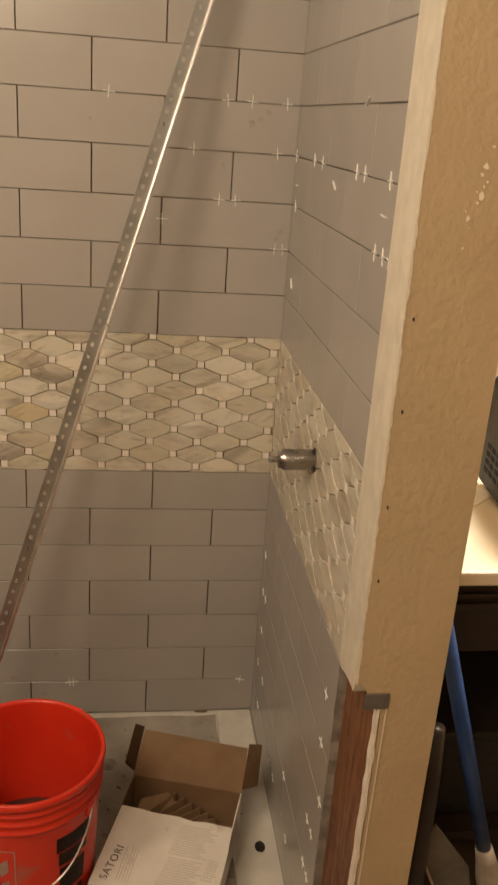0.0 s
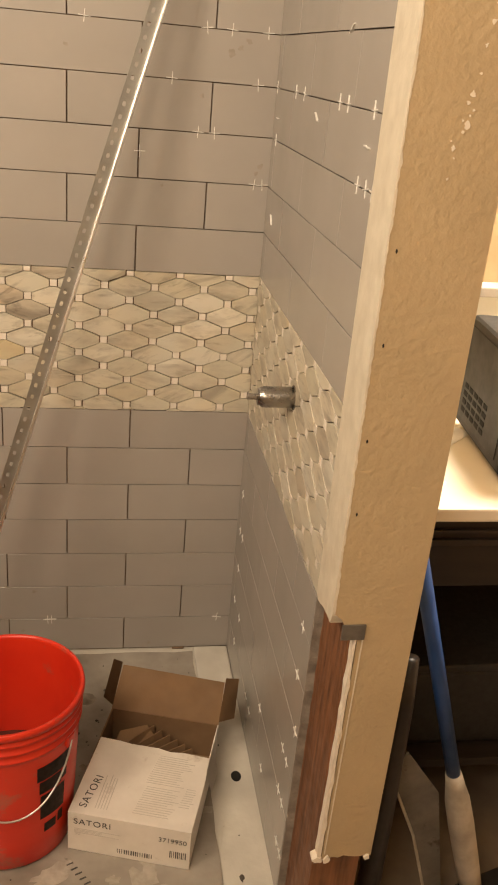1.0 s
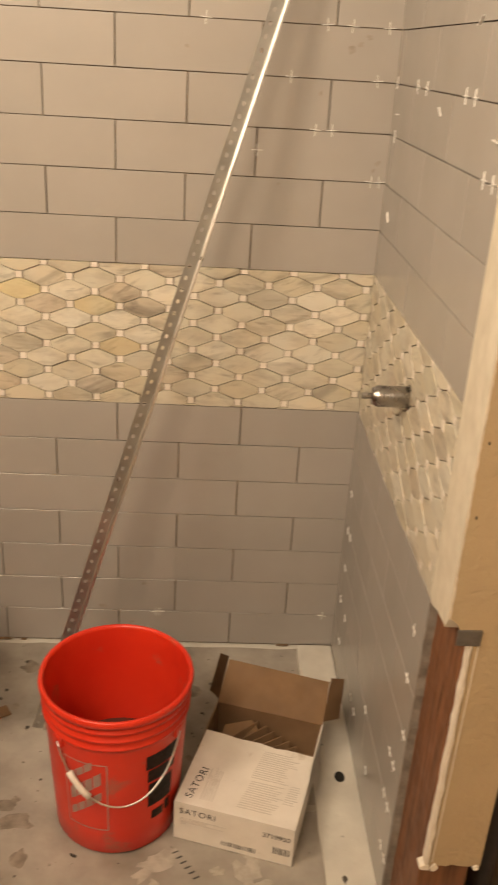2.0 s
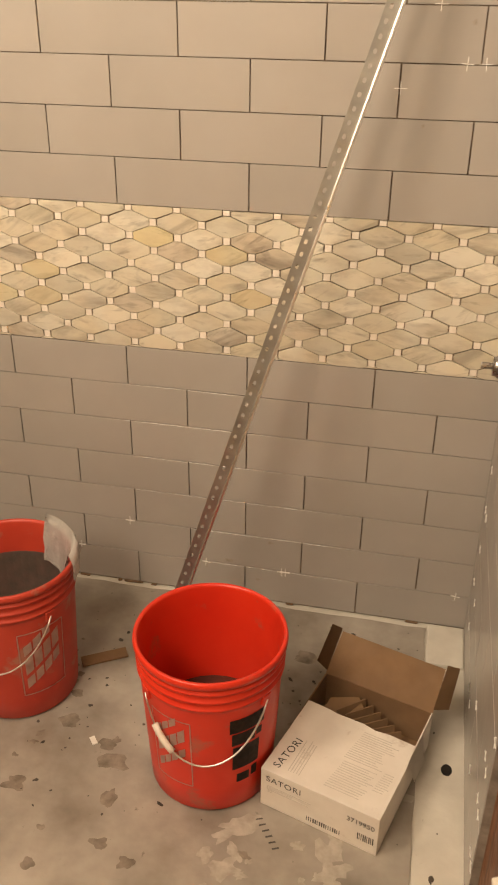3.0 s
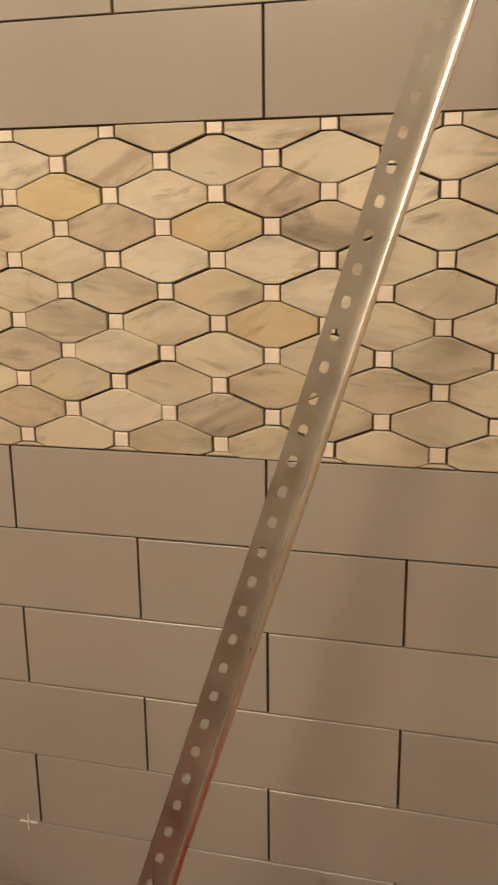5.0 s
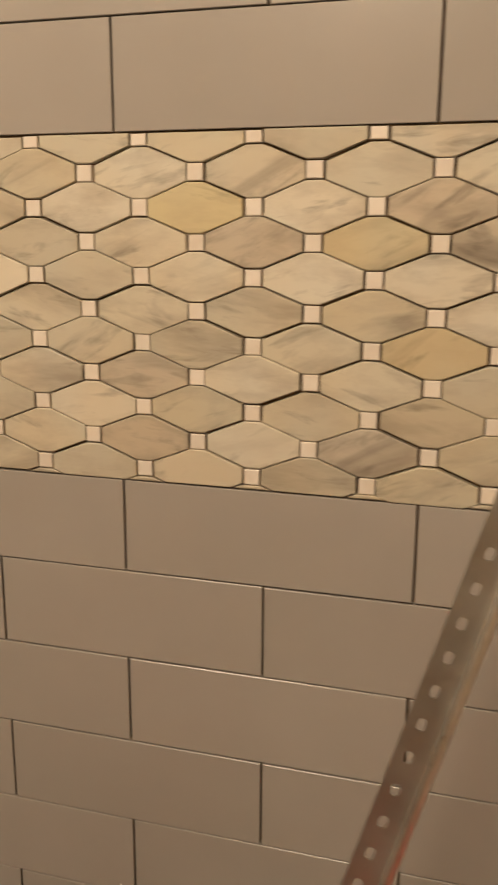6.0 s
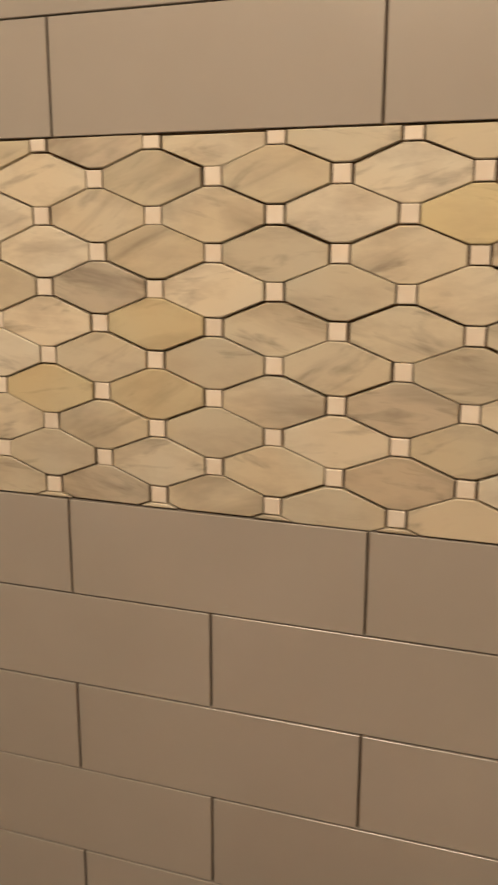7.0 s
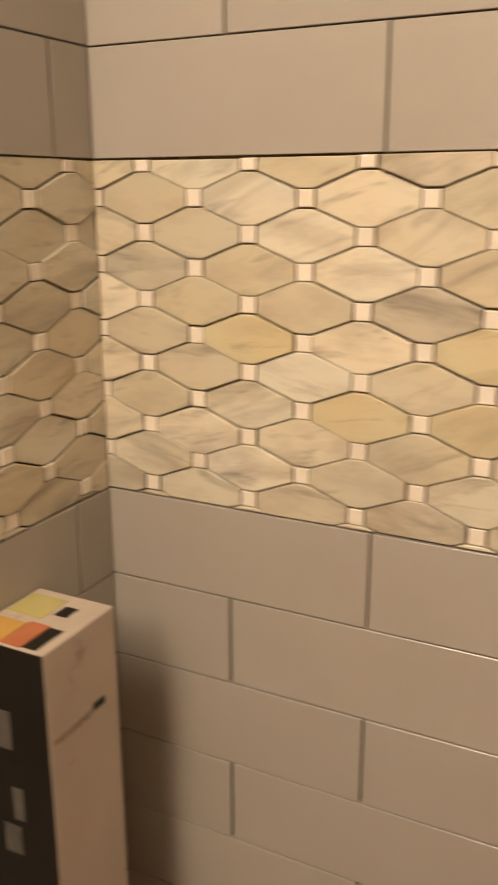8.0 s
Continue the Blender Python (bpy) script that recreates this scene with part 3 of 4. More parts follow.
part("stem", bm, CHROME, valve, "thin splined stem")
bm = cap(lathe([(0.0245, -0.004), (0.024, 0.0008), (0.0212, 0.0008), (0.0212, -0.004)], 24, True))
bmesh.ops.transform(bm, matrix=turn, verts=bm.verts)
part("wall_hole", bm, BLACK, valve, "dark rough hole round the valve")

# ---- tile carton ----
carton = thing("carton", -0.124, -0.661, 0.0016, -16.4, "white printed tile carton, its brown rear flap open", "cardboard box")
CW, CD, CH, T = 0.257, 0.320, 0.100, 0.003
part("front_panel", boxes((0, CW, 0, T, 0, CH), bevel=0.0008), CARTON_WHITE, carton, "white printed front")
part("side_panel", boxes((0, T, T, CD, 0, CH), bevel=0.0008), KRAFT, carton)
part("side_panel", boxes((CW - T, CW, T, CD, 0, CH), bevel=0.0008), CARTON_WHITE, carton)
part("back_panel", boxes((T, CW - T, CD - T, CD, 0, CH), bevel=0.0008), KRAFT, carton)
part("bottom_panel", boxes((T, CW - T, T, CD - T, 0.0, 0.003)), KRAFT, carton)
rag = [(0, 0), (CW, 0)] + [(CW + 0.001, 0.07), (CW + 0.002, 0.14), (CW - 0.002, 0.208), (CW - 0.06, 0.211), (CW - 0.09, 0.207), (CW - 0.12, 0.213), (CW - 0.18, 0.212), (0.05, 0.216), (0.004, 0.218)]
part("top_panel", prism(rag, CH, CH + 0.003), CARTON_WHITE, carton, "white printed lid with a torn rear edge")
FLAP = pose(0, CD - 0.001, CH, 38, 0, 0)
bm = prism([(0.0, 0), (CW, 0), (CW - 0.003, 0.100), (0.004, 0.104)], -0.0015, 0.0015)
bmesh.ops.transform(bm, matrix=FLAP, verts=bm.verts)
part("rear_flap", bm, KRAFT, carton, "brown rear flap standing open")
for x, lean in ((0.001, -0.35), (CW - 0.001, 0.85)):
    bm = bmesh.new()
    quad = [(x, 0.006, 0.002), (x, 0.110, 0.002), (x + lean * 0.040, 0.104, 0.046), (x + lean * 0.045, 0.012, 0.052)]
    bm.faces.new([bm.verts.new(p) for p in quad])
    bmesh.ops.solidify(bm, geom=bm.faces[:], thickness=0.003)
    bmesh.ops.transform(bm, matrix=FLAP, verts=bm.verts)
    part("flap_wing", bm, KRAFT, carton)
bm = bmesh.new()
quad = [(CW + 0.0016, 0.16, CH - 0.002), (CW + 0.0016, 0.25, CH - 0.004), (CW + 0.016, 0.235, CH - 0.058), (CW + 0.014, 0.175, CH - 0.062)]
bm.faces.new([bm.verts.new(p) for p in quad])
bmesh.ops.solidify(bm, geom=bm.faces[:], thickness=0.002)
part("side_flap", bm, CARTON_WHITE, carton, "torn white flap hanging at the side")
# torn cardboard dividers inside
for k in range(6):
    bm = boxes((0, 0.085 - 0.006 * k, -0.0018, 0.0018, 0, 0.055))
    bmesh.ops.transform(bm, matrix=carton.matrix_basis @ pose(0.075 + 0.020 * k, 0.222 - 0.002 * k, 0.036 - 0.003 * k, -16, 8, 62 - 3 * k), verts=bm.verts)
    tagged(part("cardboard_divider", bm, KRAFT), "brown cardboard divider in the open carton", "cardboard", "carton dividers")
bm = prism([(0, 0), (0.075, 0.0), (0.09, 0.06), (0.07, 0.085), (0.01, 0.06)], 0, 0.003)
bmesh.ops.transform(bm, matrix=carton.matrix_basis @ pose(0.03, 0.215, 0.062, 12, 4, 8), verts=bm.verts)
tagged(part("cardboard_piece", bm, KRAFT), "torn brown cardboard piece lying in the carton", "cardboard")
# lettering and plain bars
front = pose(0, -0.0006, 0, 90, 0, 0)
words("lettering", "SATORI", 0.021, front @ pose(0.012, 0.074, 0), INK, carton, 1.15)
words("lettering", "SATORI", 0.024, pose(0.032, 0.016, CH + 0.0034, 0, 0, 82), INK, carton, 1.15)
words("lettering", "3719950", 0.017, front @ pose(0.19, 0.066, 0), INK, carton)
words("lettering", "30", 0.013, front @ pose(0.014, 0.044, 0), INK_FAINT, carton)
for x0, x1, z0, z1 in ((0.215, 0.25, 0.026, 0.044),):
    for k in range(9):
        part("barcode_bar", boxes((x0 + 0.004 * k, x0 + 0.004 * k + random.choice((0.0012, 0.0022)), -0.0006, 0, z0, z1)), INK, carton)
for k in range(16):
    part("barcode_bar", boxes((0.105 + 0.0048 * k, 0.105 + 0.0048 * k + random.choice((0.0014, 0.0026)), -0.0006, 0, 0.012, 0.024)), INK, carton)
for k in range(4):
    part("print_bar", boxes((0.014, 0.014 + random.uniform(0.05, 0.1), -0.0005, 0, 0.05 + 0.0035 * k, 0.0515 + 0.0035 * k)), INK_FAINT, carton)
for bx, by, nl, wd in ((0.148, 0.192, 14, 0.085), (0.140, 0.100, 13, 0.082), (0.225, 0.11, 9, 0.028)):
    for k in range(nl):
        part("print_bar", boxes((bx - 0.001 * k, bx - 0.001 * k + wd * random.uniform(0.7, 1.0), by - 0.0062 * k - 0.0018, by - 0.0062 * k, CH + 0.003, CH + 0.0034)), INK_FAINT, carton)
for k in range(5):
    part("print_bar", boxes((0.050 + 0.006 * k, 0.0518 + 0.006 * k, 0.02, 0.02 + 0.1 * random.uniform(0.6, 1), CH + 0.003, CH + 0.0034)), INK_FAINT, carton)

# ---- tall carton in the far corner ----
tall = thing("carton", -1.176, -0.180, 0.0016, 0, "tall black and pale carton standing in the shower corner", "cardboard box")
HX, HY, HZ = 0.045, 0.052, 0.652
part("core", boxes((-HX, HX, -HY, HY, 0, HZ), bevel=0.0015), PINK_CARTON, tall, "pale cardboard")
part("front_face", boxes((-HX + 0.001, HX - 0.0005, -HY - 0.0012, -HY - 0.0002, 0.002, HZ - 0.001)), BLACK_CARTON, tall, "glossy black printed front")
part("top_print", boxes((-HX + 0.001, -0.006, -HY + 0.002, -0.012, HZ, HZ + 0.0008)), ORANGE_PRINT, tall, "orange print")
part("top_print", boxes((-0.005, 0.018, -HY + 0.002, -0.008, HZ, HZ + 0.0008)), RUST_PRINT, tall, "rust print")
part("top_print", boxes((0.019, 0.034, -HY + 0.004, -0.01, HZ, HZ + 0.0008)), BLACK_CARTON, tall)
part("top_print", boxes((-HX + 0.004, 0.0, 0.0, HY - 0.012, HZ, HZ + 0.0008)), OLIVE_PRINT, tall, "olive print")
part("top_print", boxes((0.006, 0.02, 0.012, 0.03, HZ, HZ + 0.0008)), BLACK_CARTON, tall)
for z0, z1, xa, xb in ((0.545, 0.585, -0.016, 0.002), (0.470, 0.505, -0.002, 0.010), (0.43, 0.462, -0.016, 0.004), (0.33, 0.37, -0.012, 0.006)):
    part("front_print", boxes((xa, xb, -HY - 0.0018, -HY - 0.0013, z0, z1)), PRINT_DIM, tall)
for k in range(14):
    ya = -HY + 0.005 + 0.0042 * k
    part("scuff", boxes((HX, HX + 0.0004, ya, ya + 0.0042, HZ - 0.0935 - random.uniform(0, 0.0025), HZ - 0.0885 + random.uniform(0, 0.002))), SCUFF, tall)
part("hand_slot", boxes((HX, HX + 0.0008, 0.012, 0.03, HZ - 0.092, HZ - 0.084), bevel=0.0003), BLACK, tall)

# ---- vanity side ----
vanity = thing("vanity", 0.0, 0.0, 0.0, label="dark espresso vanity with a moulded apron", category="vanity")
part("apron", boxes((0.43, 1.7, -0.715, -0.695, 0.675, 0.823), bevel=0.002), DARK_WOOD, vanity)
part("moulding", boxes((0.43, 1.7, -0.724, -0.7155, 0.765, 0.778), bevel=0.002), DARK_WOOD, vanity)
part("moulding", boxes((0.43, 1.7, -0.724, -0.7155, 0.792, 0.798), bevel=0.002), DARK_WOOD, vanity)
part("side_panel", boxes((0.43, 0.45, -0.694, -0.11, 0.69, 0.823)), DARK_WOOD, vanity)
part("lower_shelf", boxes((0.43, 1.7, -0.664, -0.11, 0.18, 0.20)), DARK_WOOD, vanity)
for x in (0.43, 1.65):
    part("leg", boxes((x, x + 0.05, -0.664, -0.614, -0.061, 0.179), bevel=0.002), DARK_WOOD, vanity)
    part("leg", boxes((x, x + 0.05, -0.16, -0.11, -0.061, 0.179), bevel=0.002), DARK_WOOD, vanity)
part("side_post", boxes((1.65, 1.7, -0.664, -0.11, 0.201, 0.689)), DARK_WOOD, vanity)
counter = part("countertop", boxes((0.412, 1.73, -0.74, -0.101, 0.8235, 0.85), bevel=0.005), COUNTER)
tagged(counter, "cream stone countertop on the vanity", "countertop")
splash = part("backsplash", boxes((0.412, 1.73, -0.119, -0.101, 0.851, 1.08), bevel=0.002), CEILING_PAINT)
tagged(splash, "white painted backsplash behind the countertop", "backsplash", kind="structure")
ledge = part("shelf_ledge", boxes((0.412, 1.73, -0.16, -0.101, 1.082, 1.105), bevel=0.003), BACKSPLASH)
tagged(ledge, "grey stone ledge above the backsplash", "ledge", kind="structure")

oven = thing("toaster_oven", 0.667, -0.490, 0.8505, -5, "grey steel toaster oven with vent slots on the countertop", "toaster oven")
bm = boxes((0, 0.42, -0.15, 0.14, 0.012, 0.245), bevel=0.014, segments=3)
part("shell", bm, OVEN_GREY, oven)
part("side_panel", boxes((-0.0022, -0.0002, -0.125, 0.115, 0.035, 0.225), bevel=0.0009), OVEN_GREY, oven, "raised side panel")
for r_ in range(4):
    for c_ in range(5):
        part("vent_slot", boxes((-0.0032, -0.0023, -0.045 + 0.030 * c_, -0.024 + 0.030 * c_, 0.05 + 0.017 * r_, 0.060 + 0.017 * r_)), VOID, oven)
for x, y in ((0.03, -0.12), (0.38, -0.12), (0.03, 0.11), (0.38, 0.11)):
    part("foot", boxes((x - 0.012, x + 0.012, y - 0.012, y + 0.012, 0, 0.0118), bevel=0.002), BLACK, oven)
part("door", boxes((0.01, 0.41, -0.166, -0.1505, 0.03, 0.235), bevel=0.004), BLACK, oven, "dark glass door")
part("rear_cord", tube([(0.02, 0.14, 0.08), (-0.01, 0.16, 0.07), (-0.02, 0.17, 0.03), (-0.01, 0.19, 0.005)], 0.004), BLACK, oven, smooth=True)
sheet = prism([(0, 0), (0.14, 0.02), (0.13, 0.10), (0.06, 0.14), (-0.02, 0.09)], 0, 0.0008)
paper = part("paper_sheet", sheet, PAPER)
tagged(place(paper, pose(0.60, -0.50, 0.8506, 0, 0, 35)), "loose white paper sheet on the countertop", "paper")

# broom and dustpan leaning in the gap
broom = thing("broom", label="blue broom handle in a dirty white socket", category="broom")
b0, b1 = Vector((0.690, -0.85, 0.02)), Vector((0.440, -0.85, 0.83))
mid = b0.lerp(b1, 0.40)
part("handle", tube([mid, b1], 0.0135, 14), BLUE, broom, "blue tubular handle", True)
part("socket", tube([b0.lerp(b1, s) for s in (0.02, 0.1, 0.25, 0.33, 0.37, 0.41)], lambda s: (0.022, 0.024, 0.0255, 0.024, 0.019, 0.0155)[min(5, int(s * 5 + 0.5))], 14), PALE_PLASTIC, broom, "dirty white socket", True)
part("brush", boxes((-0.10, 0.10, -0.02, 0.02, -0.06, 0.04, Matrix.Translation((0.70, -0.845, 0)) @ Matrix.Rotation(0.3, 4, "Z")), bevel=0.006), BLACK, broom)
pan = thing("dustpan", 0.525, -0.825, 0.335, label="dirty pale dustpan standing on edge", category="dustpan")
bm = prism([(-0.052, 0.002), (-0.022, 0.048), (0.055, -0.055), (0.115, -0.36), (0.085, -0.37), (0.02, -0.16)], -0.003, 0.003)
bmesh.ops.transform(bm, matrix=Matrix.Rotation(math.pi / 2, 4, "X"), verts=bm.verts)
part("blade", bm, PAN_GREY, pan)
part("rim", tube([(-0.052, -0.006, 0.002), (0.02, -0.006, -0.16), (0.085, -0.006, -0.37)], 0.003), PALE_PLASTIC, pan)
# black box added to make the space under the vanity read dark
store = thing("dark_filler_box", 0.5, -0.62, 0.2005, label="plain black lidded box added to fill the dark space on the lower vanity shelf", category="bin")
part("body", boxes((0, 0.9, 0, 0.42, 0, 0.20), bevel=0.012), BLACK, store)
part("lid", boxes((-0.01, 0.91, -0.01, 0.43, 0.201, 0.222), bevel=0.006), BLACK, store)
bm = tube([(0.440, -0.90, -0.058), (0.440, -0.90, 0.35), (0.440, -0.90, 0.56), (0.437, -0.90, 0.66)], lambda s: 0.024 - 0.010 * s, 12)
tagged(part("brown_bottle", bm, DARK_WOOD, None, "", True), "dark brown wrapped roll standing behind the partition", "roll")

# ---- crumbs and scraps on the shower floor ----
shim = part("wood_shim", boxes((-0.055, 0.06, -0.017, 0.017, 0, 0.006), bevel=0.001), KRAFT)
tagged(place(shim, pose(-0.600, -0.322, 0.0008, 0, 0, 32)), "flat brown wooden shim on the mortar floor", "shim")
scrap = part("plastic_chip", boxes((-0.012, 0.012, -0.006, 0.006, 0, 0.004), bevel=0.001), SPACER)
tagged(place(scrap, pose(-0.524, -0.583, 0.0008, 0, 0, -50)), "small white plastic chip on the floor", "chip")
for k in range(6):
    ob = part("print_bar", boxes((-0.007, 0.007, -0.0016, 0.0016, -0.0004, 0.0004)), INK, base)
    place(ob, pose(-0.118 + 0.009 * k, -0.700 - 0.012 * k, 0.0008, 0, 0, 25))
bm = bmesh.new()
for k in range(240):
    x, y = random.uniform(XL + 0.05, 0.27), -random.uniform(0.02, 0.98)
    if k % 3 == 0:
        x, y = random.gauss(-0.52, 0.16), random.gauss(-0.38, 0.16)
    elif k % 3 == 1:
        x, y = random.gauss(0.0, 0.16), random.gauss(-0.28, 0.14)
    c = random.choice((0.001, 0.0013, 0.0016, 0.002, 0.0026, 0.0045))
    if abs(x - 0.190) < 0.012 or not (XL + 0.03 < x < 0.27 and -0.98 < y < -0.03):
        continue
    got = bmesh.ops.create_icosphere(bm, subdivisions=2, radius=c)["verts"]
    sx, sy, turn_ = random.uniform(0.7, 2.0), random.uniform(0.7, 1.3), random.uniform(0, 3)
    for v in got:
        q = v.co.normalized()
        f = 1 + 0.55 * noise.noise(q * 1.7 + Vector((k * 3.1, 0, 0)))
        px, py = v.co.x * f * sx, v.co.y * f * sy
        v.co = (x + px * math.cos(turn_) - py * math.sin(turn_), y + px * math.sin(turn_) + py * math.cos(turn_), (-0.004 if x > 0.19 else 0.0) + v.co.z * 0.3 * f + c * 0.12)
crumb_mesh = bm
bm = bmesh.new()
for k in range(46):
    x, y = random.uniform(XL + 0.1, 0.15), random.uniform(-0.95, -0.08)
    if k % 2:
        x, y = random.gauss(-0.55, 0.2), random.gauss(-0.62, 0.18)
    if not (XL + 0.08 < x < 0.14 and -0.95 < y < -0.08):
        continue
    c, sx = random.choice((0.006, 0.009, 0.013, 0.02)), random.uniform(0.6, 2.2)
    ring = []
    for a in np.linspace(0, 2 * math.pi, 19)[:-1]:
        f = 1 + 0.8 * noise.noise(Vector((math.cos(a) * 1.3, math.sin(a) * 1.3, k * 2.7)))
        ring.append(bm.verts.new((x + c * sx * f * math.cos(a), y + c * f * math.sin(a), 0.0006)))
    mid_ = bm.verts.new((x, y, 0.0013))
    for a, b in zip(ring, ring[1:] + ring[:1]):
        bm.faces.new((mid_, a, b))
splashes = bmesh.new()
for k in range(26):
    x, y = random.gauss(-0.10, 0.09), random.gauss(-0.80, 0.05)
    if k % 3 == 0:
        x, y = random.gauss(0.16, 0.03), random.gauss(-0.62, 0.10)
    if not (-0.4 < x < 0.18 and -0.97 < y < -0.45):
        continue
    c, sx, lean_ = random.choice((0.008, 0.012, 0.018, 0.026)), random.uniform(0.5, 2.0), random.uniform(0, 3)
    ring = []
    for a in np.linspace(0, 2 * math.pi, 23)[:-1]:
        f = 1 + 0.9 * noise.noise(Vector((math.cos(a) * 1.8, math.sin(a) * 1.8, k * 4.1)))
        u_, v_ = c * sx * f * math.cos(a), c * f * math.sin(a)
        ring.append(splashes.verts.new((x + u_ * math.cos(lean_) - v_ * math.sin(lean_), y + u_ * math.sin(lean_) + v_ * math.cos(lean_), 0.0007)))
    mid_ = splashes.verts.new((x, y, 0.0015))
    for a, b in zip(ring, ring[1:] + ring[:1]):
        splashes.faces.new((mid_, a, b))
tagged(part("thinset_splashes", splashes, PALE_SPLASH), "pale dried thinset splashes on the mortar floor round the carton", "thinset", kind="stuff")
smears = part("mortar_smears", bm, SMEAR)
tagged(smears, "flat dried mortar smears over the shower floor", "mortar", kind="stuff")
bm = crumb_mesh
crumbs = part("mortar_crumbs", bm, GREY_MIX)
tagged(crumbs, "dark mortar crumbs scattered over the shower floor", "crumbs", kind="stuff")
bm = bmesh.new()
for k in range(16):
    x = random.uniform(-1.2, 0.25) if k % 4 == 0 else random.uniform(-0.95, -0.55)
    w = random.uniform(0.006, 0.035)
    bmesh.ops.create_cube(bm, size=1, matrix=Matrix.Translation((x, -0.001, 0.0)) @ Matrix.Diagonal((w, random.uniform(0.005, 0.011), random.uniform(0.003, 0.007), 1)) @ Matrix.Rotation(random.uniform(-0.2, 0.2), 4, "Y"))
bmesh.ops.bevel(bm, geom=bm.edges[:], offset=0.0012, segments=1, affect="EDGES")
tagged(part("thinset_squeeze", bm, THINSET), "dark thinset squeezed out under the lowest tiles", "thinset", kind="stuff")

# ---- tiles ----
MESHES = {}


def clip(poly, u0, u1, v0, v1):
    for axis_, lim, keep in ((0, u0, 1), (0, u1, -1), (1, v0, 1), (1, v1, -1)):
        out = []
        for a, b in zip(poly, poly[1:] + poly[:1]):
            da, db = keep * (a[axis_] - lim), keep * (b[axis_] - lim)
            if da >= 0:
                out.append(a)
            if (da >= 0) != (db >= 0):
                s = da / (da - db)
                out.append((a[0] + s * (b[0] - a[0]), a[1] + s * (b[1] - a[1])))
        poly = out
        if len(poly) < 3:
            return []
    return poly


def piece_mesh(name, poly, material, thick, bevel):
    """A set piece with its own softened edge; alike outlines share one mesh."""
    key = (name, material.name, tuple((round(a, 4), round(b, 4)) for a, b in poly))
    if key in MESHES:
        return MESHES[key]
    n = len(poly)
    cu, cv = sum(p[0] for p in poly) / n, sum(p[1] for p in poly) / n
    ru = max(abs(p[0] - cu) for p in poly)
    rv = max(abs(p[1] - cv) for p in poly)
    su, sv = 1 - bevel / max(ru, 0.002), 1 - bevel / max(rv, 0.002)
    inner = [(cu + (a - cu) * su, cv + (b - cv) * sv) for a, b in poly]
    verts = [(a, b, -thick) for a, b in poly] + [(a, b, -bevel * 0.8) for a, b in poly] + [(a, b, 0) for a, b in inner]
    faces = [tuple(range(2 * n, 3 * n))]
    for i in range(n):
        j = (i + 1) % n
        faces += [(i, j, n + j, n + i), (n + i, n + j, 2 * n + j, 2 * n + i)]
    me = bpy.data.meshes.new(name)
    me.from_pydata(verts, [], faces)
    me.materials.append(material)
    MESHES[key] = me
    return me


def set_piece(name, poly, material, frame_m, u, v, wall, thick=BED - 0.0006, bevel=0.0006, tilt=0.12, lift=0.0004):
    ob = new(name, piece_mesh(name, poly, material, thick, bevel))
    ob.parent = wall
    slip = lift * 0.6
    ob.matrix_basis = frame_m @ pose(u + random.uniform(-slip, slip), v + random.uniform(-slip, slip), random.uniform(-lift, lift), random.uniform(-tilt, tilt), random.uniform(-tilt, tilt), random.uniform(-tilt, tilt) * 0.6)
    return ob


def tile_rows(wall, frame_m, u0, u1, joint):
    """Running-bond rows from u0 to u1 with an upright joint of the odd rows at joint."""
    g, gz = 0.0014, 0.0009
    rows = [(ZB - k * PB, PB, k % 2) for k in range(1, 8)] + [(ZT + k * PA, PA, (k + 1) % 2) for k in range(0, 15)]
    for z, h, odd in rows:
        start = joint if odd else joint + Q / 2
        k = math.floor((u0 - start) / Q)
        while start + k * Q < u1:
            a, b = max(start + k * Q, u0), min(start + (k + 1) * Q, u1)
            k += 1
            if b - a < 0.012:
                continue
            w, hh = (b - a) / 2 - g, h / 2 - gz
            if z + h > CEIL:
                continue
            set_piece("tile", [(-w, -hh), (w, -hh), (w, hh), (-w, hh)], TILE, frame_m, (a + b) / 2, z + h / 2, wall, tilt=0.06)


DU, DV, DOTR = 0.1155, 0.0656, 0.0078


def mosaic(wall, frame_m, u0, u1, start, special):
    """The band of stretched octagons with small white squares between."""
    gap = 0.0022
    a, b, c = DU / 2 - DOTR - gap, DV / 2 - DOTR - gap * 0.55, DOTR + 0.0002
    octagon = [(-a, -c), (-c, -b), (c, -b), (a, -c), (a, c), (c, b), (-c, b), (-a, c)]
    for j in range(-1, 12):
        v = ZB + 0.014 + j * DV / 2
        off = DU / 2 if j % 2 == 0 else 0.0
        for k in range(math.floor((u0 - start) / DU) - 1, math.ceil((u1 - start) / DU) + 2):
            u = start + k * DU + off
            lim = (u0 + 0.001 - u, u1 - 0.001 - u, ZB + 0.001 - v, ZT - 0.001 - v)
            o = clip(octagon, *lim)
            if o and max(p[1] for p in o) - min(p[1] for p in o) > 0.002 and max(p[0] for p in o) - min(p[0] for p in o) > 0.003:
                set_piece("mosaic_stone", o, special.get((k, j), MARBLE), frame_m, u, v, wall, bevel=0.0010, tilt=0.6, lift=0.0013)
            d = DOTR
            o = clip([(-d, -d), (d, -d), (d, d), (-d, d)], lim[0] + DU / 2, lim[1] + DU / 2, lim[2], lim[3])
            if o and max(p[1] for p in o) - min(p[1] for p in o) > 0.002 and max(p[0] for p in o) - min(p[0] for p in o) > 0.002:
                set_piece("mosaic_square", o, DOT, frame_m, u - DU / 2, v, wall, bevel=0.0008, tilt=0.6, lift=0.0006)


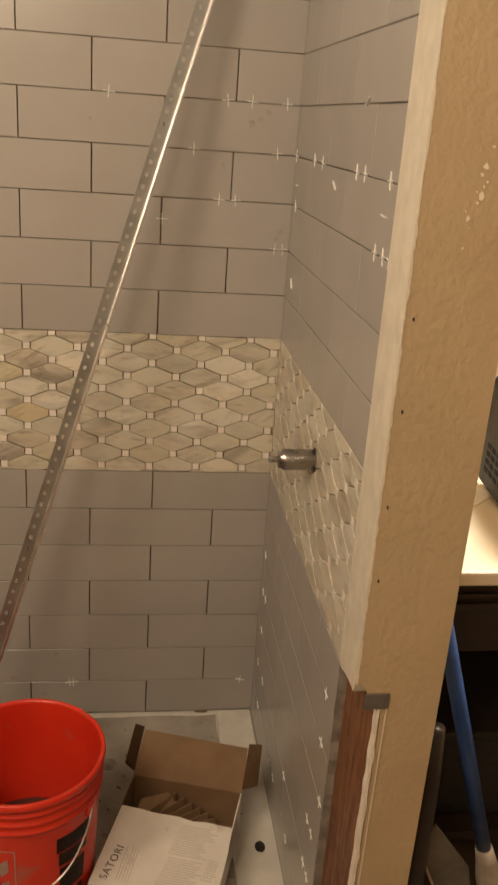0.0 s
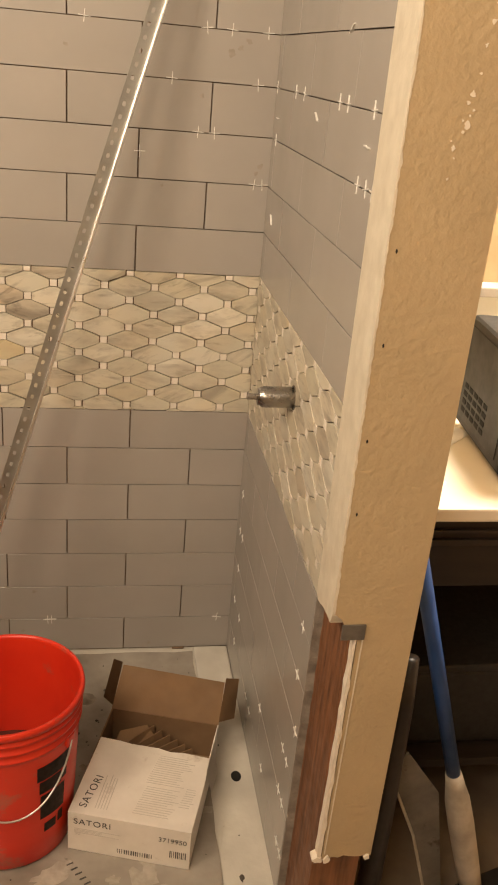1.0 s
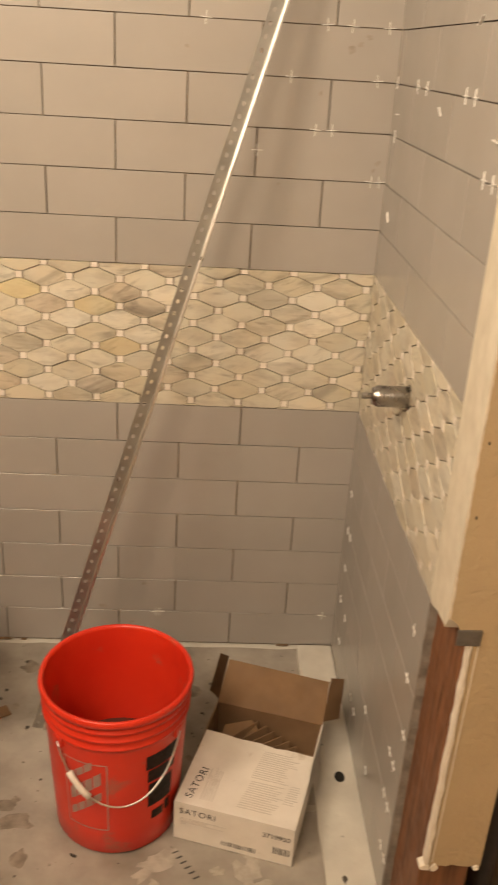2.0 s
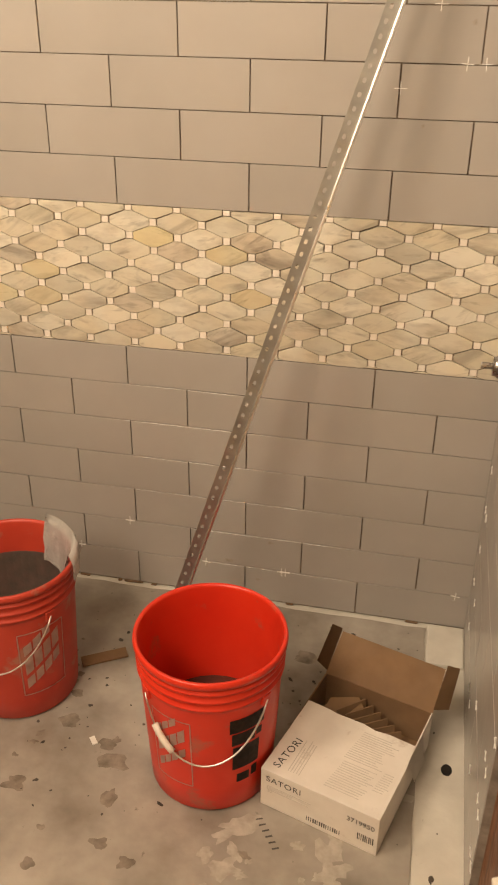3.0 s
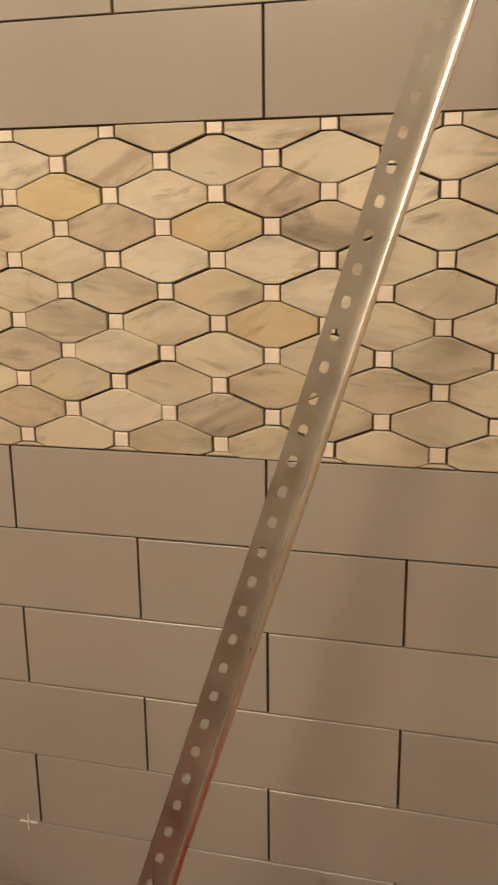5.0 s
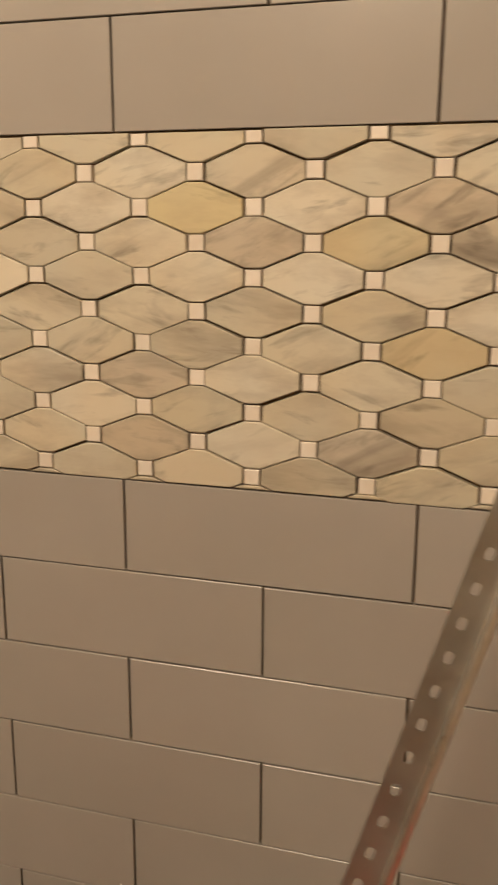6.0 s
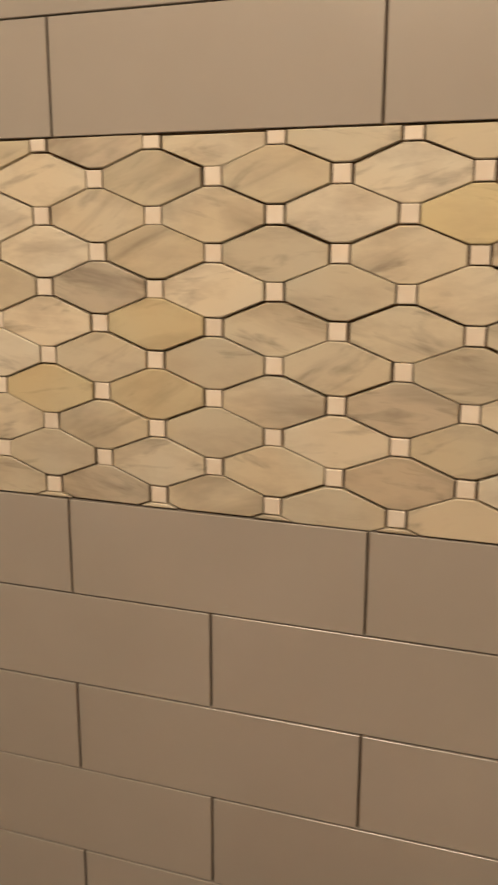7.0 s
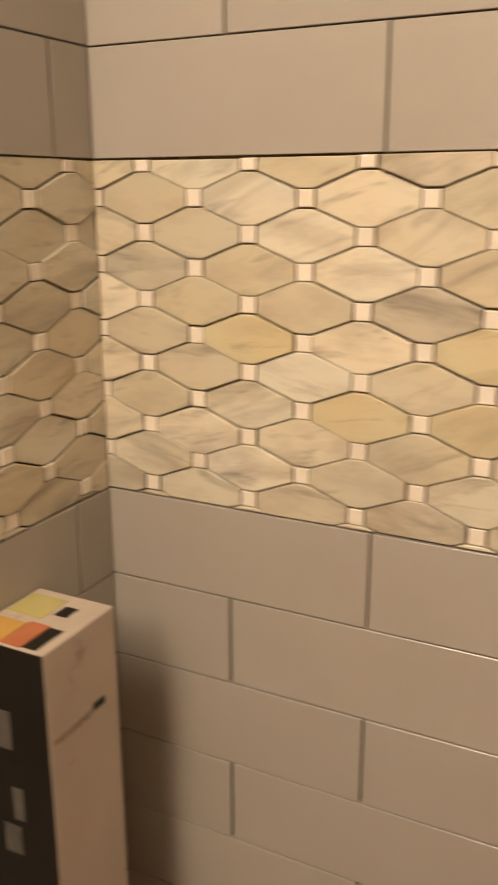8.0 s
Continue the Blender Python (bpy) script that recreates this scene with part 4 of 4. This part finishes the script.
BACK = Matrix(((1, 0, 0, 0), (0, 0, -1, 0), (0, 1, 0, 0), (0, 0, 0, 1)))
RIGHT = Matrix(((0, 0, -1, XR), (-1, 0, 0, 0), (0, 1, 0, 0), (0, 0, 0, 1)))
LEFT = Matrix(((0, 0, 1, XL), (1, 0, 0, 0), (0, 1, 0, 0), (0, 0, 0, 1)))
SPECIAL = {}
for key in ((-9, 5), (-8, 3), (-7, 3), (-7, 5), (-5, 8), (-3, 4), (-3, 7)):
    SPECIAL[key] = MARBLE_YELLOW
for key in ((-8, 0), (-8, 10), (-8, 6), (-5, 1), (-5, 3), (-4, 7), (-3, 1), (-3, 8), (-2, 7), (-2, 10), (-2, 2)):
    SPECIAL[key] = MARBLE_GREY
for key in ((-9, 9), (-9, 4), (-6, 2), (-4, 1), (1, 4), (1, 8)):
    SPECIAL[key] = MARBLE_WHITE
tile_rows(wall_back, BACK, XL - 0.003, XR + 0.003, 0.0)
mosaic(wall_back, BACK, XL - 0.003, XR + 0.003, -0.0105, SPECIAL)
tile_rows(wall_right, RIGHT, 0.0006, -YF, 0.35)
mosaic(wall_right, RIGHT, 0.0006, -YF, 0.03, {(2, 6): MARBLE_GREY, (5, 3): MARBLE_GREY, (6, 7): MARBLE_GREY})
tile_rows(wall_left, LEFT, YF, -0.0006, -0.06)
mosaic(wall_left, LEFT, YF, -0.0006, -0.04, {})


# ---- tile spacers ----
def spacer_mesh(cross):
    arms = [(-0.0007, 0.0007, -0.0125, 0.0125, -0.004, 0.0014)]
    if cross:
        arms += [(-0.0125, -0.0008, -0.0007, 0.0007, -0.004, 0.0014), (0.0008, 0.0125, -0.0007, 0.0007, -0.004, 0.0014)]
    return boxes(*arms)


def spacer(m, cross):
    ob = part("tile_spacer", spacer_mesh(cross), SPACER)
    tagged(ob, "white plastic cross spacer in a tile joint" if cross else "loose white plastic spacer stuck in a tile joint", "tile spacer", "tile spacers")
    ob.matrix_basis = m


for x, z in ((0.188, 1.585), (0.265, 1.585), (0.066, 1.482), (-0.118, 1.585), (0.251, 1.482), (0.127, 1.378), (0.163, 1.378), (0.002, 1.330), (0.26, 1.275),
             (0.278, 1.275), (0.135, 1.585), (-0.205, 0.103), (0.256, 0.103), (-0.195, 0.103), (-0.417, 0.103), (-0.631, 0.206), (-0.782, 0.103)):
    spacer(BACK @ pose(x, z, 0.0, 0, 0, random.uniform(-6, 6)), True)
for y, z in ((-0.02, 1.482), (-0.236, 1.482), (-0.319, 1.482), (-0.606, 1.482), (-0.662, 1.482), (-0.814, 1.482), (-0.056, 1.378), (-0.773, 1.378),
             (-0.820, 1.378), (-0.856, 1.378), (-0.081, 0.309), (-0.796, 0.617), (-0.799, 0.514), (-0.350, 0.103), (-0.405, 0.103),
             (-0.521, 0.206), (-0.765, 0.309), (-0.805, 0.309), (-0.770, 0.206), (-0.808, 0.206), (-0.806, 0.103),
             (-0.05, 0.514), (-0.06, 0.411), (-0.10, 0.411), (-0.07, 0.206), (-0.12, 0.103), (-0.16, 0.206), (-0.60, 0.103), (-0.835, 0.411), (-0.84, 0.103)):
    spacer(RIGHT @ pose(-y * 0.945, z, 0.0, 0, 0, random.uniform(-10, 10)), True)
for y, z, a in ((-0.06, 1.422, 90), (-0.448, 1.45, 60), (-0.636, 1.586, 120), (-0.803, 1.478 - 0.045, 85), (-0.091, 1.214, 40)):
    spacer(RIGHT @ pose(-y * 0.945, z, 0.002, 0, 0, a), False)

# ---- thinset smudges left on the tiles ----
SMUDGE = surface("thinset_smudge", (0.25, 0.215, 0.178), (0.33, 0.292, 0.252), 60.0, (0.5, 0.7), 150.0, 0.0006)
for n_, (x, z, c) in enumerate(((0.132, 1.451, 0.004), (0.270, 1.315, 0.006), (0.262, 1.300, 0.004), (0.190, 1.541, 0.007), (0.208, 1.552, 0.005), (0.224, 1.566, 0.006), (-0.155, 1.529, 0.004),
                                (0.053, 1.260, 0.003), (0.071, 0.020, 0.004), (-0.350, 0.119, 0.008), (-0.271, 0.068, 0.004), (-0.414, 0.090, 0.004), (-0.237, 0.194, 0.005))):
    bm = bmesh.new()
    ring = []
    for a in np.linspace(0, 2 * math.pi, 15)[:-1]:
        f = 1 + 0.9 * noise.noise(Vector((math.cos(a) * 1.4, math.sin(a) * 1.4, n_ * 3.3)))
        ring.append(bm.verts.new((c * f * math.cos(a) * 1.3, c * f * math.sin(a), 0.0007)))
    mid_ = bm.verts.new((0, 0, 0.0011))
    for a, b in zip(ring, ring[1:] + ring[:1]):
        bm.faces.new((mid_, a, b))
    ob = part("thinset_smudge", bm, SMUDGE, wall_back)
    ob.matrix_basis = BACK @ pose(x, z, 0)
